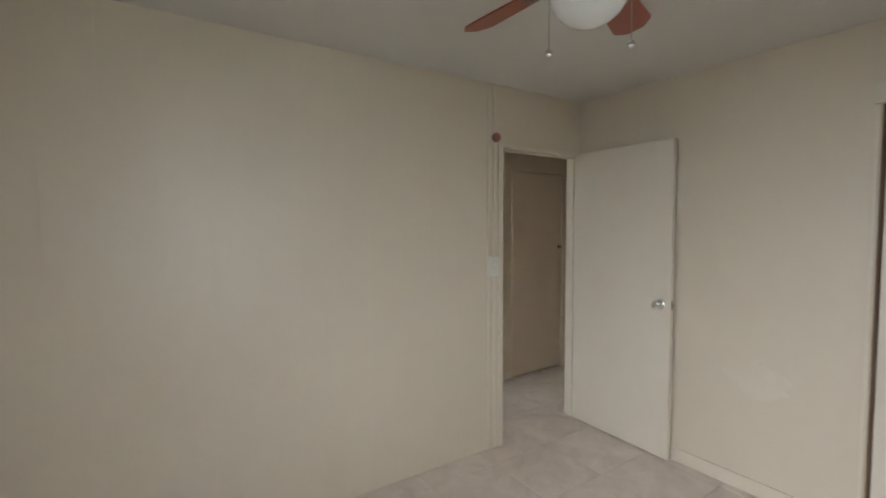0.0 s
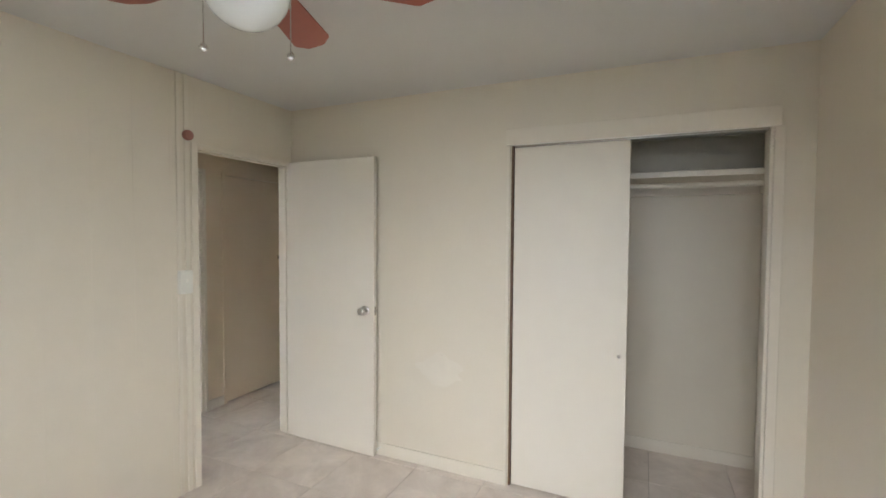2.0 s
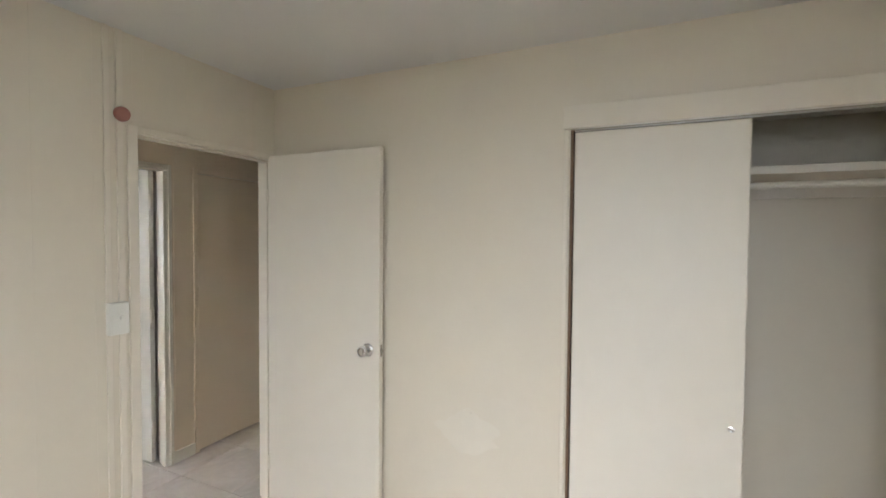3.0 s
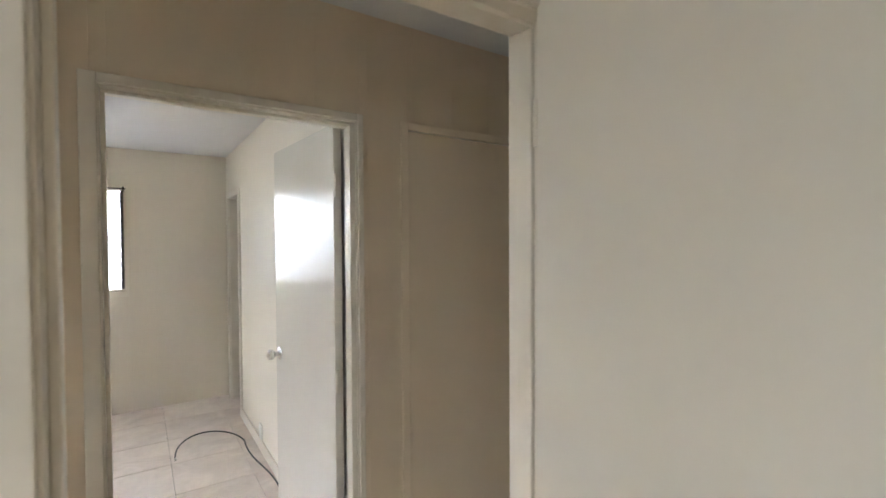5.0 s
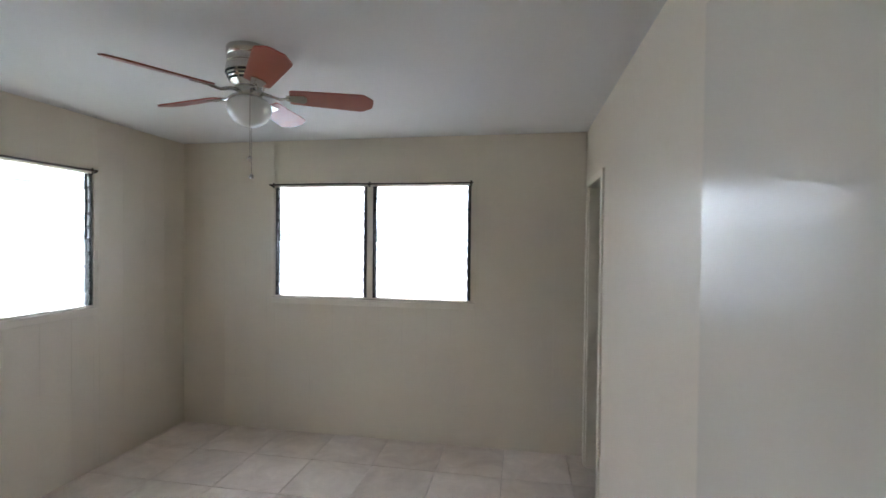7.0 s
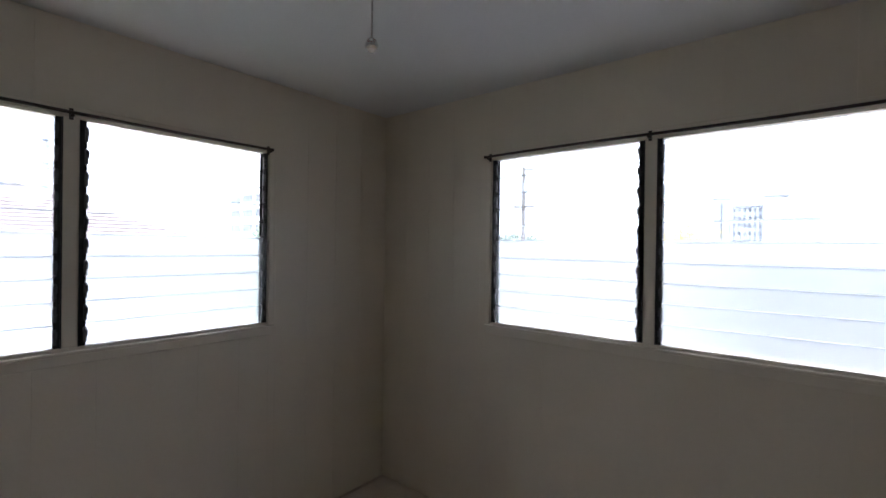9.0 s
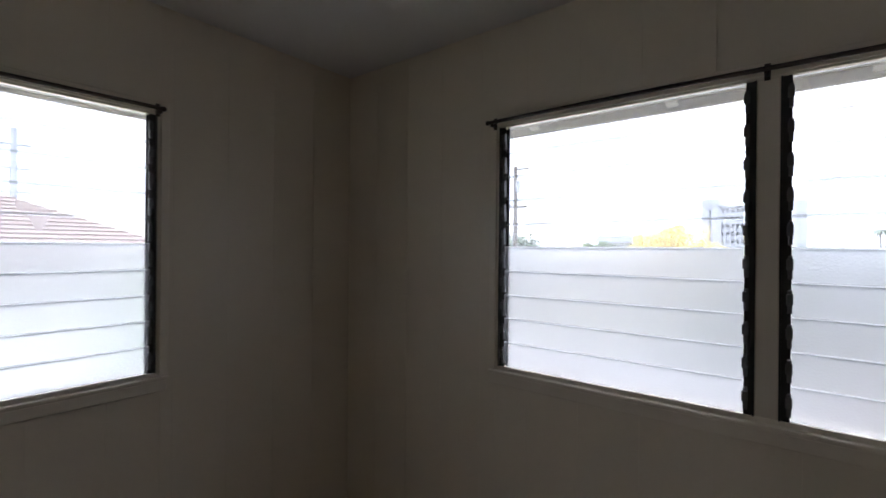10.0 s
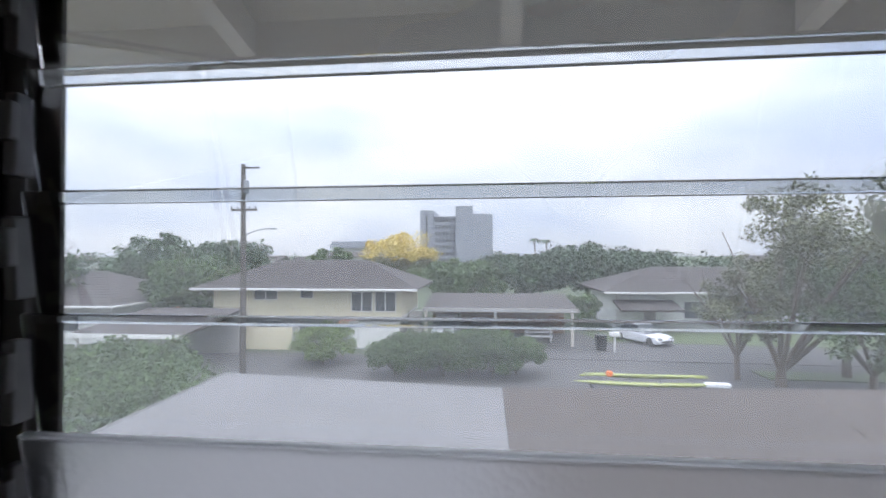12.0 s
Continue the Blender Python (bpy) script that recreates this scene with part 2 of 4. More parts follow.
def boxed(a, b, bevel=0.0):
    return box(bmesh.new(), a, b, bevel)


def lathe(bm, profile, n=32, m=Matrix()):
    """A turned shape from (radius, height) pairs."""
    rings = []
    for r, z in profile:
        rings.append([bm.verts.new(m @ Vector((r * math.cos(2 * math.pi * i / n), r * math.sin(2 * math.pi * i / n), z))) for i in range(n)])
    for a, b in zip(rings, rings[1:]):
        for i in range(n):
            bm.faces.new((a[i], a[(i + 1) % n], b[(i + 1) % n], b[i]))
    bm.faces.new(rings[0][::-1])
    bm.faces.new(rings[-1])
    bmesh.ops.recalc_face_normals(bm, faces=bm.faces[:])
    return bm


def tube(bm, pts, r0, r1=None, n=8):
    """A round bar along points, tapering from r0 to r1."""
    r1 = r0 if r1 is None else r1
    pts = [Vector(p) for p in pts]
    rings = []
    for i, p in enumerate(pts):
        d = (pts[min(i + 1, len(pts) - 1)] - pts[max(i - 1, 0)]).normalized()
        side = d.cross(Vector((0, 0, 1)) if abs(d.z) < 0.9 else Vector((1, 0, 0))).normalized()
        up = side.cross(d)
        r = r0 + (r1 - r0) * i / max(1, len(pts) - 1)
        rings.append([bm.verts.new(p + r * (math.cos(2 * math.pi * k / n) * side + math.sin(2 * math.pi * k / n) * up)) for k in range(n)])
    for a, b in zip(rings, rings[1:]):
        for k in range(n):
            bm.faces.new((a[k], a[(k + 1) % n], b[(k + 1) % n], b[k]))
    bm.faces.new(rings[0][::-1])
    bm.faces.new(rings[-1])
    bmesh.ops.recalc_face_normals(bm, faces=bm.faces[:])
    return bm


def prism(bm, outline, axis, lo, hi):
    """Extrudes a closed outline of 2D points along an axis ('x', 'y' or 'z') from lo to hi."""
    def at(p, w):
        return {"x": (w, p[0], p[1]), "y": (p[0], w, p[1]), "z": (p[0], p[1], w)}[axis]
    a = [bm.verts.new(at(p, lo)) for p in outline]
    b = [bm.verts.new(at(p, hi)) for p in outline]
    k = len(outline)
    for i in range(k):
        bm.faces.new((a[i], a[(i + 1) % k], b[(i + 1) % k], b[i]))
    bm.faces.new(a[::-1])
    bm.faces.new(b)
    bmesh.ops.recalc_face_normals(bm, faces=bm.faces[:])
    return bm


def mesh_of(name, bm, material, smooth=False):
    me = bpy.data.meshes.new(name)
    bm.to_mesh(me)
    bm.free()
    me.materials.append(material)
    if smooth:
        me.shade_smooth()
        me.set_sharp_from_angle(angle=radians(40))
    return me


def part(name, bm, material, parent, label="", smooth=False, m=None):
    """One mesh object under a thing or a part."""
    ob = new(name, bm if isinstance(bm, bpy.types.Mesh) else mesh_of(name, bm, material, smooth))
    ob.parent = parent
    if m is not None:
        ob.matrix_local = m
    return tagged(ob, label)


def thing(name, label, category, m=Matrix(), group="", kind=""):
    ob = new(name)
    ob.empty_display_size = 0.1
    ob.matrix_world = m
    return tagged(ob, label, category, group, kind)


def solid(name, bm, material, label, category, kind="", group="", smooth=False, m=None):
    """A thing that is one mesh."""
    ob = new(name, mesh_of(name, bm, material, smooth))
    if m is not None:
        ob.matrix_world = m
    return tagged(ob, label, category, group, kind)


def wall(name, axis, lo, hi, a0, a1, openings=(), z0=0.0, z1=2.42, label="cream painted wall of vertical boards", material=None):
    """A wall that runs along axis from a0 to a1, lo to hi thick; openings (b0, b1, bottom, top) go through it."""
    bm = bmesh.new()

    def block(p, q, u, v):
        box(bm, (p, lo, u) if axis == "x" else (lo, p, u), (q, hi, v) if axis == "x" else (hi, q, v))
    at = a0
    for b0, b1, bot, top in sorted(openings):
        block(at, b0, z0, z1)
        if bot > z0:
            block(b0, b1, z0, bot)
        if top < z1:
            block(b0, b1, top, z1)
        at = b1
    block(at, a1, z0, z1)
    return solid(name, bm, material or wall_mat, label, "wall", "structure")


# ---- the house: walls, ceiling ----
H = 2.42
wall_1 = wall("wall_1", "x", 2.745, 2.845, -0.68, 3.95, [(1.831, 2.6275, 0, 2.034)])
wall_2 = wall("wall_2", "y", 2.625, 2.725, -0.38, 2.745, [(-0.215, 1.062, 0, 2.045)])
wall_3 = wall("wall_3", "x", -0.42, -0.38, -0.68, 3.58, [(0.0, 0.824, 1.125, 2.05)])
# the middle opening is for the window added to brighten the hall
wall_4 = wall("wall_4", "y", -0.72, -0.68, -0.42, 7.185, [(-0.25, 1.415, 1.125, 2.05), (2.855, 3.679, 1.125, 2.05), (4.635, 6.30, 1.125, 2.05)])
wall_5 = wall("wall_5", "x", 3.69, 3.79, -0.68, 3.95, [(1.831, 2.627, 0, 2.034), (2.822, 3.498, 0, 2.018)])
wall_6 = wall("wall_6", "y", 2.68, 2.78, 3.79, 7.145, [(6.47, 6.99, 0, 1.99)])
wall_7 = wall("wall_7", "x", 7.145, 7.185, -0.68, 4.05, [(0.175, 1.84, 1.125, 2.05)])
wall_8 = wall("wall_8", "y", 3.95, 4.05, 1.3, 7.145, label="plain cream painted end wall")
wall_10 = wall("wall_10", "y", 3.48, 3.58, -0.38, 1.20, label="cream painted back wall of the closet")
wall_11 = wall("wall_11", "x", 1.20, 1.30, 2.725, 4.05, label="cream painted side wall of the closet")
wall_12 = wall("wall_12", "x", -0.38, -0.345, 2.725, 3.48, label="cream painted side wall of the closet")
wall_13 = wall("wall_13", "x", 5.60, 5.70, 2.78, 3.95, label="cream painted closet side wall")
wall_14 = wall("wall_14", "x", 4.35, 4.45, 2.78, 3.95, label="cream painted side wall of the hall closet")
solid("ceiling", boxed((-0.72, -0.42, H), (4.05, 7.185, H + 0.06)), ceil_mat, "smooth white painted ceiling", "ceiling", "structure")
floor = solid("floor", boxed((-0.72, -0.42, -0.2), (4.05, 7.185, -0.012)), grout_mat, "floor of large marbled beige tiles with grout joints", "floor", "structure")
GZ = -5.2
solid("wall_lower_storey", boxed((-0.72, -0.42, GZ), (4.05, 7.185, -0.2)), white_mat, "plain painted lower storey of the house", "wall", "structure")

# roof with open eaves over the house
bm = bmesh.new()
ex0, ex1, ey0, ey1 = -1.58, 4.85, -1.28, 8.0
rx0, rx1, ry0, ry1 = 1.0, 2.3, 2.0, 4.8
zt = 2.345
lo_ring = [(ex0, ey0, zt), (ex1, ey0, zt), (ex1, ey1, zt), (ex0, ey1, zt)]
hi_ring = [(rx0, ry0, zt + 1.0), (rx1, ry0, zt + 1.0), (rx1, ry1, zt + 1.0), (rx0, ry1, zt + 1.0)]
rings = []
for dz in (0.0, 0.06):
    rings.append(([bm.verts.new((x, y, z + dz)) for x, y, z in lo_ring], [bm.verts.new((x, y, z + dz)) for x, y, z in hi_ring]))
for lo_v, hi_v in rings:
    for i in range(4):
        bm.faces.new((lo_v[i], lo_v[(i + 1) % 4], hi_v[(i + 1) % 4], hi_v[i]))
    bm.faces.new(hi_v)
for i in range(4):
    bm.faces.new((rings[0][0][i], rings[0][0][(i + 1) % 4], rings[1][0][(i + 1) % 4], rings[1][0][i]))
bmesh.ops.recalc_face_normals(bm, faces=bm.faces[:])
eaves = solid("roof", bm, soffit_mat, "low roof with open boarded eaves", "roof", "structure")
for k in range(8):
    x = -0.79 + 0.70 * k
    bm = bmesh.new()
    prism(bm, [(7.19, 2.42), (7.99, 2.25), (7.99, 2.34), (7.19, 2.59)], "x", x - 0.025, x + 0.025)
    part("rafter", bm, rafter_mat, eaves, "light painted rafter tail")
for k in range(11):
    y = 0.1 + 0.70 * k
    bm = bmesh.new()
    prism(bm, [(-0.725, 2.42), (-1.57, 2.25), (-1.57, 2.34), (-0.725, 2.58)], "y", y - 0.025, y + 0.025)
    part("rafter", bm, rafter_mat, eaves, "light painted rafter tail")
part("fascia", boxed((ex0 - 0.03, ey1, 2.235), (ex1, ey1 + 0.03, 2.40)), soffit_mat, eaves, "grey fascia board")
part("fascia", boxed((ex0 - 0.03, ey0, 2.235), (ex0, ey1, 2.40)), soffit_mat, eaves, "grey fascia board")


# ---- doors ----
def door_frame(name, x0, x1, ylo, yhi, ztop, label, rebate=0.011):
    """Jambs, head and casings of a door opening in a wall that runs along x."""
    f = thing(name, label, "door frame", kind="structure")
    part("jamb", boxed((x0 - 0.02, ylo - 0.004, 0), (x0, yhi + 0.004, ztop), 0.002), trim_mat, f)
    part("jamb", boxed((x1, ylo - 0.004, 0), (x1 + 0.02, yhi + 0.004, ztop), 0.002), trim_mat, f)
    part("head", boxed((x0 - 0.02, ylo - 0.004, ztop), (x1 + 0.02, yhi + 0.004, ztop + 0.019), 0.002), trim_mat, f)
    mid = (ylo + yhi) / 2
    part("stop", boxed((x0, mid - 0.018, 0), (x0 + 0.011, mid + 0.018, ztop - 0.011), 0.002), trim_mat, f)
    part("stop", boxed((x1 - rebate, mid - 0.018 if rebate < 0.02 else ylo - 0.003, 0), (x1, mid + 0.018 if rebate < 0.02 else mid, ztop - 0.011), 0.002), trim_mat, f)
    part("stop", boxed((x0, mid - 0.018, ztop - 0.011), (x1, mid + 0.018, ztop), 0.002), trim_mat, f)
    for y0, y1 in ((ylo - 0.016, ylo - 0.0045), (yhi + 0.0045, yhi + 0.016)):
        part("casing", boxed((x0 - 0.046, y0, 0), (x0 - 0.005, y1, 2.042), 0.003), trim_mat, f)
        bare = rebate > 0.02 and y0 > yhi
        part("casing", boxed((x1 + 0.005, y0, 0), (x1 + (0.0165 if ylo < 3 else 0.028), y1, 2.042), 0.003), raw_shade_mat if bare else trim_mat, f, "bare brown wood behind the hinges" if bare else "")
        part("casing", boxed((x0 - 0.0045, y0, ztop + 0.005), (x1 + 0.0045, y1, 2.042), 0.003), trim_mat, f)
    return f


def knob(parent, m, label="chrome door knob"):
    """A door knob whose axis is +z of m, with its rose at the door's face."""
    bm = lathe(bmesh.new(), [(0.012, 0.008), (0.011, 0.026), (0.019, 0.030), (0.026, 0.038), (0.028, 0.048), (0.025, 0.058), (0.016, 0.063), (0.006, 0.064)], 24)
    k = part("knob", bm, chrome_mat, parent, label, True, m)
    part("rose", lathe(bmesh.new(), [(0.034, 0.0), (0.034, 0.003), (0.028, 0.008), (0.013, 0.010)], 24), chrome_mat, k, "", True)
    return k


def hinge(parent, x, y, z):
    h = part("hinge", lathe(bmesh.new(), [(0.006, -0.045), (0.006, -0.016), (0.0068, -0.0155), (0.0068, 0.0155), (0.006, 0.016), (0.006, 0.045)], 10, Matrix.Translation((x, y, z))), trim_mat, parent, "hinge painted over in cream", True)
    return h


door_frame("door_frame_1", 1.851, 2.607, 2.745, 2.845, 2.014, "cream painted frame of the bedroom doorway")
door_frame("door_frame_2", 1.852, 2.606, 3.69, 3.79, 2.010, "cream painted frame of the doorway across the hall", 0.022)

# leaf of the first room: stands open, square to its wall
d1 = thing("door_1", "open flush cream painted bedroom door with a chrome knob", "door", pose(2.586, 2.742, 0, 0, 0, -1.5), kind="structure")
part("slab", boxed((-0.014, -0.768, 0.012), (0.021, -0.004, 2.03), 0.003), door_mat, d1)
knob(d1, pose(-0.014, -0.700, 1.0, 0, -90, 0))
part("latch", boxed((-0.004, -0.7695, 0.97), (0.012, -0.768, 1.03), 0.0005), steel_mat, d1, "steel latch plate")
part("latch_bolt", boxed((-0.001, -0.779, 0.992), (0.009, -0.7695, 1.008), 0.002), steel_mat, d1)
for z in (0.25, 1.02, 1.80):
    hinge(d1, -0.012, -0.001, z)

# leaf of the second room: stands open along the side wall
d2 = thing("door_2", "open flush door in glossy cream paint with a chrome knob", "door", pose(2.588, 3.808, 0, 0, 0, 3.4), kind="structure")
part("slab", boxed((-0.018, 0.012, 0.012), (0.017, 0.750, 2.03), 0.003), gloss_mat, d2)
knob(d2, pose(-0.018, 0.690, 0.997, 0, -90, 0))
for z in (0.25, 1.02, 1.79):
    hinge(d2, -0.012, 0.004, z)
    part("hinge_leaf", boxed((-0.016, 0.006, z - 0.045), (0.013, 0.0085, z + 0.045), 0.0005), trim_mat, d2, "hinge plate painted over in cream")

# closet door in the hall, shut
d3 = thing("door_3", "shut flush hall closet door, coloured tan for warm bounced light", "door", pose(2.83, 3.69, 0), kind="structure")
part("slab", boxed((0.002, -0.004, 0.014), (0.658, 0.031, 2.0085), 0.003), hall_bounce_mat, d3)
k3 = part("cupboard_knob", lathe(bmesh.new(), [(0.009, 0.0), (0.008, 0.012), (0.015, 0.018), (0.016, 0.026), (0.011, 0.031), (0.003, 0.032)], 20), steel_mat, d3, "small dull metal knob", True, pose(0.628, -0.004, 1.27, 90, 0, 0))
part("backplate", boxed((-0.02, -0.02, 0), (0.02, 0.02, 0.004), 0.001), steel_mat, k3, "square tarnished backplate")
f3 = thing("door_frame_3", "frame of the hall closet door, partly coloured tan for warm bounced light", "door frame", kind="structure")
part("jamb", boxed((2.8225, 3.692, 0), (2.830, 3.788, 2.012)), trim_mat, f3)
part("jamb", boxed((3.490, 3.692, 0), (3.4975, 3.788, 2.012)), trim_mat, f3)
part("casing", boxed((2.796, 3.679, 0), (2.829, 3.6895, 2.044), 0.003), hall_bounce_mat, f3)
part("casing", boxed((3.492, 3.679, 0), (3.525, 3.6895, 2.044), 0.003), hall_bounce_mat, f3)
part("casing", boxed((2.8295, 3.679, 2.012), (3.4915, 3.6895, 2.044), 0.003), hall_bounce_mat, f3)


# ---- louvred windows ----
def louvre_window(name, m, label, rod=True, single=False, tinted=False):
    """A pair of jalousie windows in an opening 1.665 wide; u runs along the wall, v outwards, z up."""
    w = thing(name, label, "window", m, kind="structure")
    u0, u1, z0, z1, T = 0.015, 1.65, 1.14, 2.035, 0.032
    if single:
        u1 = 0.809
    end = u1 + 0.0145
    part("window_frame", boxed((0.0005, -0.004, 1.126), (u0, T + 0.01, 2.049), 0.001), trim_mat, w)
    part("window_frame", boxed((u1, -0.004, 1.126), (end, T + 0.01, 2.049), 0.001), trim_mat, w)
    part("window_frame", boxed((u0, -0.004, z1), (u1, T + 0.01, 2.049), 0.001), trim_mat, w)
    part("window_sill", boxed((u0, -0.004, 1.126), (u1, T + 0.03, z0), 0.001), trim_mat, w)
    part("casing", boxed((-0.024, -0.013, 1.1255), (0.004, -0.0045, 2.08), 0.003), trim_mat, w)
    part("casing", boxed((end - 0.004, -0.013, 1.1255), (end + 0.0245, -0.0045, 2.08), 0.003), trim_mat, w)
    part("casing", boxed((0.0045, -0.013, 2.041), (end - 0.0045, -0.0045, 2.08), 0.003), trim_mat, w)
    part("apron", boxed((-0.024, -0.022, 1.112), (end + 0.0245, -0.0045, 1.125), 0.003), trim_mat, w)
    part("apron", boxed((-0.018, -0.014, 1.072), (end + 0.0185, -0.0005, 1.1115), 0.003), trim_mat, w)
    if not single:
        part("mullion", boxed((0.809, -0.006, z0), (0.861, T, z1), 0.003), trim_mat, w)
    pitch = 0.0885
    sides = ((u0, 0.809),) if single else ((u0, 0.809), (0.861, u1))
    clear = mesh_of("louvre_blade", boxed((0.0, -0.0025, -0.049), (sides[0][1] - sides[0][0] - 0.05, 0.0025, 0.049), 0.0015), dusk_mat if tinted else clear_mat)
    frost = mesh_of("louvre_blade", boxed((0.0, -0.0025, -0.049), (sides[0][1] - sides[0][0] - 0.05, 0.0025, 0.049), 0.0015), dusk_mat if tinted else frost_mat)
    edge = mesh_of("ground_edge", boxed((0.001, -0.0030, 0.0492), (sides[0][1] - sides[0][0] - 0.051, 0.0028, 0.0518), 0.0006), edge_mat)
    bm = bmesh.new()
    box(bm, (-0.004, -0.006, -0.030), (0.006, 0.010, 0.030), 0.002)
    box(bm, (-0.007, -0.012, -0.006), (0.008, -0.004, 0.022), 0.002)
    clip = mesh_of("blade_clip", bm, clip_mat)
    for a, b in sides:
        for e0, e1 in ((a, a + 0.024), (b - 0.024, b)):
            ch = bmesh.new()
            box(ch, (e0, -0.010, z0), (e0 + 0.004, 0.030, z1)) if e0 == a else box(ch, (e1 - 0.004, -0.010, z0), (e1, 0.030, z1))
            box(ch, (e0, -0.003, z0), (e1, 0.0, z1))
            box(ch, (e0, 0.026, z0), (e1, 0.030, z1))
            channel = part("channel", ch, dark_mat, w, "dark louvre channel with worn clips")
            for k in range(10):
                part("blade_clip", clip, None, channel, m=pose(e1 - 0.003 if e0 == a else e0 + 0.003, -0.008, z0 + pitch * (k + 0.5), random.uniform(-5, 5), 0, 0))
        for k in range(10):
            pane = part("louvre_blade", frost if k < 5 else clear, None, w, "obscure glass louvre" if k < 5 else "clear glass louvre", m=pose(a + 0.025, 0.002, z0 + pitch * (k + 0.5), 9 + random.uniform(-0.4, 0.4), 0, 0))
            pane.visible_shadow = False
            if k < 5:
                part("ground_edge", edge, None, pane, "bright ground glass edge")
        for zz in (1.36, 1.70):
            lv = part("louvre_lever", boxed((b - 0.02, -0.012, zz - 0.04), (b - 0.008, 0.014, zz + 0.012), 0.003), black_mat, w, "small dark operating lever")
            tube_bm = tube(bmesh.new(), [(b - 0.014, -0.010, zz - 0.03), (b - 0.014, -0.022, zz - 0.055), (b - 0.014, -0.024, zz - 0.085)], 0.004, 0.003)
            part("handle", tube_bm, black_mat, lv)
        bm = bmesh.new()
        bm.faces.new([bm.verts.new(p) for p in ((a, 0.046, z0), (b, 0.046, z0), (b, 0.046, z1), (a, 0.046, z1))])
        sc = part("insect_screen", bm, screen_mat, w, "fine grey insect screen")
        sc.visible_shadow = False
    if rod:
        r = thing("curtain_rod", "thin dark brown curtain rod on small brackets above the window", "curtain rod", m)
        part("rod", tube(bmesh.new(), [(-0.02 + (end + 0.015) / 8 * i, -0.038, 2.052 + 0.003 * math.sin(i * 0.8)) for i in range(9)], 0.0065, n=10), rod_mat, r, smooth=True)
        for u in (0.0, end / 2, end - 0.015):
            bm = boxed((u - 0.006, -0.043, 2.036), (u + 0.006, -0.013, 2.045), 0.002)
            box(bm, (u - 0.007, -0.016, 2.028), (u + 0.007, -0.0132, 2.072), 0.001)
            part("bracket", bm, rod_mat, r)
        for u in (-0.02, end - 0.005):
            part("finial", lathe(bmesh.new(), [(0.003, -0.008), (0.008, -0.004), (0.009, 0.0), (0.007, 0.006), (0.002, 0.009)], 12, Matrix.Translation((u, -0.038, 2.052)) @ pose(0, 0, 0, 0, 90, 0)), rod_mat, r, "", True)
    return w


louvre_window("window_1", pose(0.175, 7.145, 0), "pair of louvred windows, lower panes obscure, upper panes clear")
louvre_window("window_2", pose(-0.68, 4.635, 0, 0, 0, 90), "pair of louvred windows in the side wall, lower panes obscure")
louvre_window("window_3", pose(-0.68, -0.25, 0, 0, 0, 90), "pair of louvred windows lighting the first room", rod=False, tinted=True)
# made-up window, out of view, only there to let light into the hall
louvre_window("window_hall_fill", pose(-0.68, 2.855, 0, 0, 0, 90), "unseen single louvred window added to brighten the hall", rod=False, single=True)
louvre_window("window_4", pose(0.824, -0.38, 0, 0, 0, 180), "single louvred window lighting the first room", single=True, tinted=True)


# ---- closet of the first room ----
hd = thing("closet_header", "cream painted fascia and trim around the closet opening", "trim", kind="structure")
part("fascia", boxed((2.594, -0.240, 2.043), (2.6245, 1.088, 2.137), 0.003), trim_mat, hd)
part("side_trim", boxed((2.606, -0.258, 0), (2.6245, -0.2155, 2.042), 0.003), trim_mat, hd)
part("side_trim", boxed((2.608, 1.066, 0), (2.6245, 1.085, 2.042), 0.003), trim_mat, hd)
part("jamb", boxed((2.627, -0.2145, 0), (2.723, -0.202, 2.043)), trim_mat, hd)
# jamb coloured dark brown: the gap's shadow is put into its colour
part("jamb", boxed((2.627, 1.050, 0), (2.723, 1.0615, 2.043)), raw_shade_mat, hd, "jamb coloured dark for the shadow gap beside the sliding door")
part("track", boxed((2.632, -0.2, 2.033), (2.71, 1.045, 2.0445)), steel_mat, hd, "metal door track")
sd = thing("sliding_door", "flush cream painted sliding closet door, half open", "closet door", pose(2.630, 0.412, 0))
part("panel", boxed((0, 0, 0.012), (0.032, 0.632, 2.03), 0.002), door_mat, sd)
part("finger_pull", lathe(bmesh.new(), [(0.011, -0.001), (0.011, 0.0015), (0.008, 0.0025), (0.006, 0.001)], 18), chrome_mat, sd, "small round metal finger pull", True, pose(0, 0.038, 0.86, 0, -90, 0))
sd2 = thing("sliding_door", "second sliding closet door tucked behind the first", "closet door", pose(2.668, 0.425, 0))
part("panel", boxed((0, 0, 0.012), (0.030, 0.62, 2.012), 0.002), door_mat, sd2)
sh = thing("closet_shelf", "cream painted closet shelf on wall cleats", "shelf")
part("board", boxed((2.96, -0.343, 1.868), (3.478, 1.198, 1.890), 0.002), shelf_mat, sh)
part("front_lip", boxed((2.940, -0.343, 1.858), (2.959, 1.198, 1.892), 0.002), shelf_mat, sh)
part("cleat", boxed((2.955, -0.3445, 1.790), (3.46, -0.325, 1.857), 0.002), shelf_mat, sh)
part("cleat", boxed((2.955, 1.180, 1.790), (3.46, 1.1995, 1.857), 0.002), shelf_mat, sh)
part("cleat", boxed((3.461, -0.324, 1.790), (3.4795, 1.179, 1.867), 0.002), shelf_mat, sh)
cr = thing("closet_rod", "cream painted hanging rod under the closet shelf", "closet rod")
part("rod", tube(bmesh.new(), [(2.99, -0.324, 1.815), (2.99, 0.43, 1.814), (2.99, 1.179, 1.815)], 0.016, n=16), shelf_mat, cr, smooth=True)
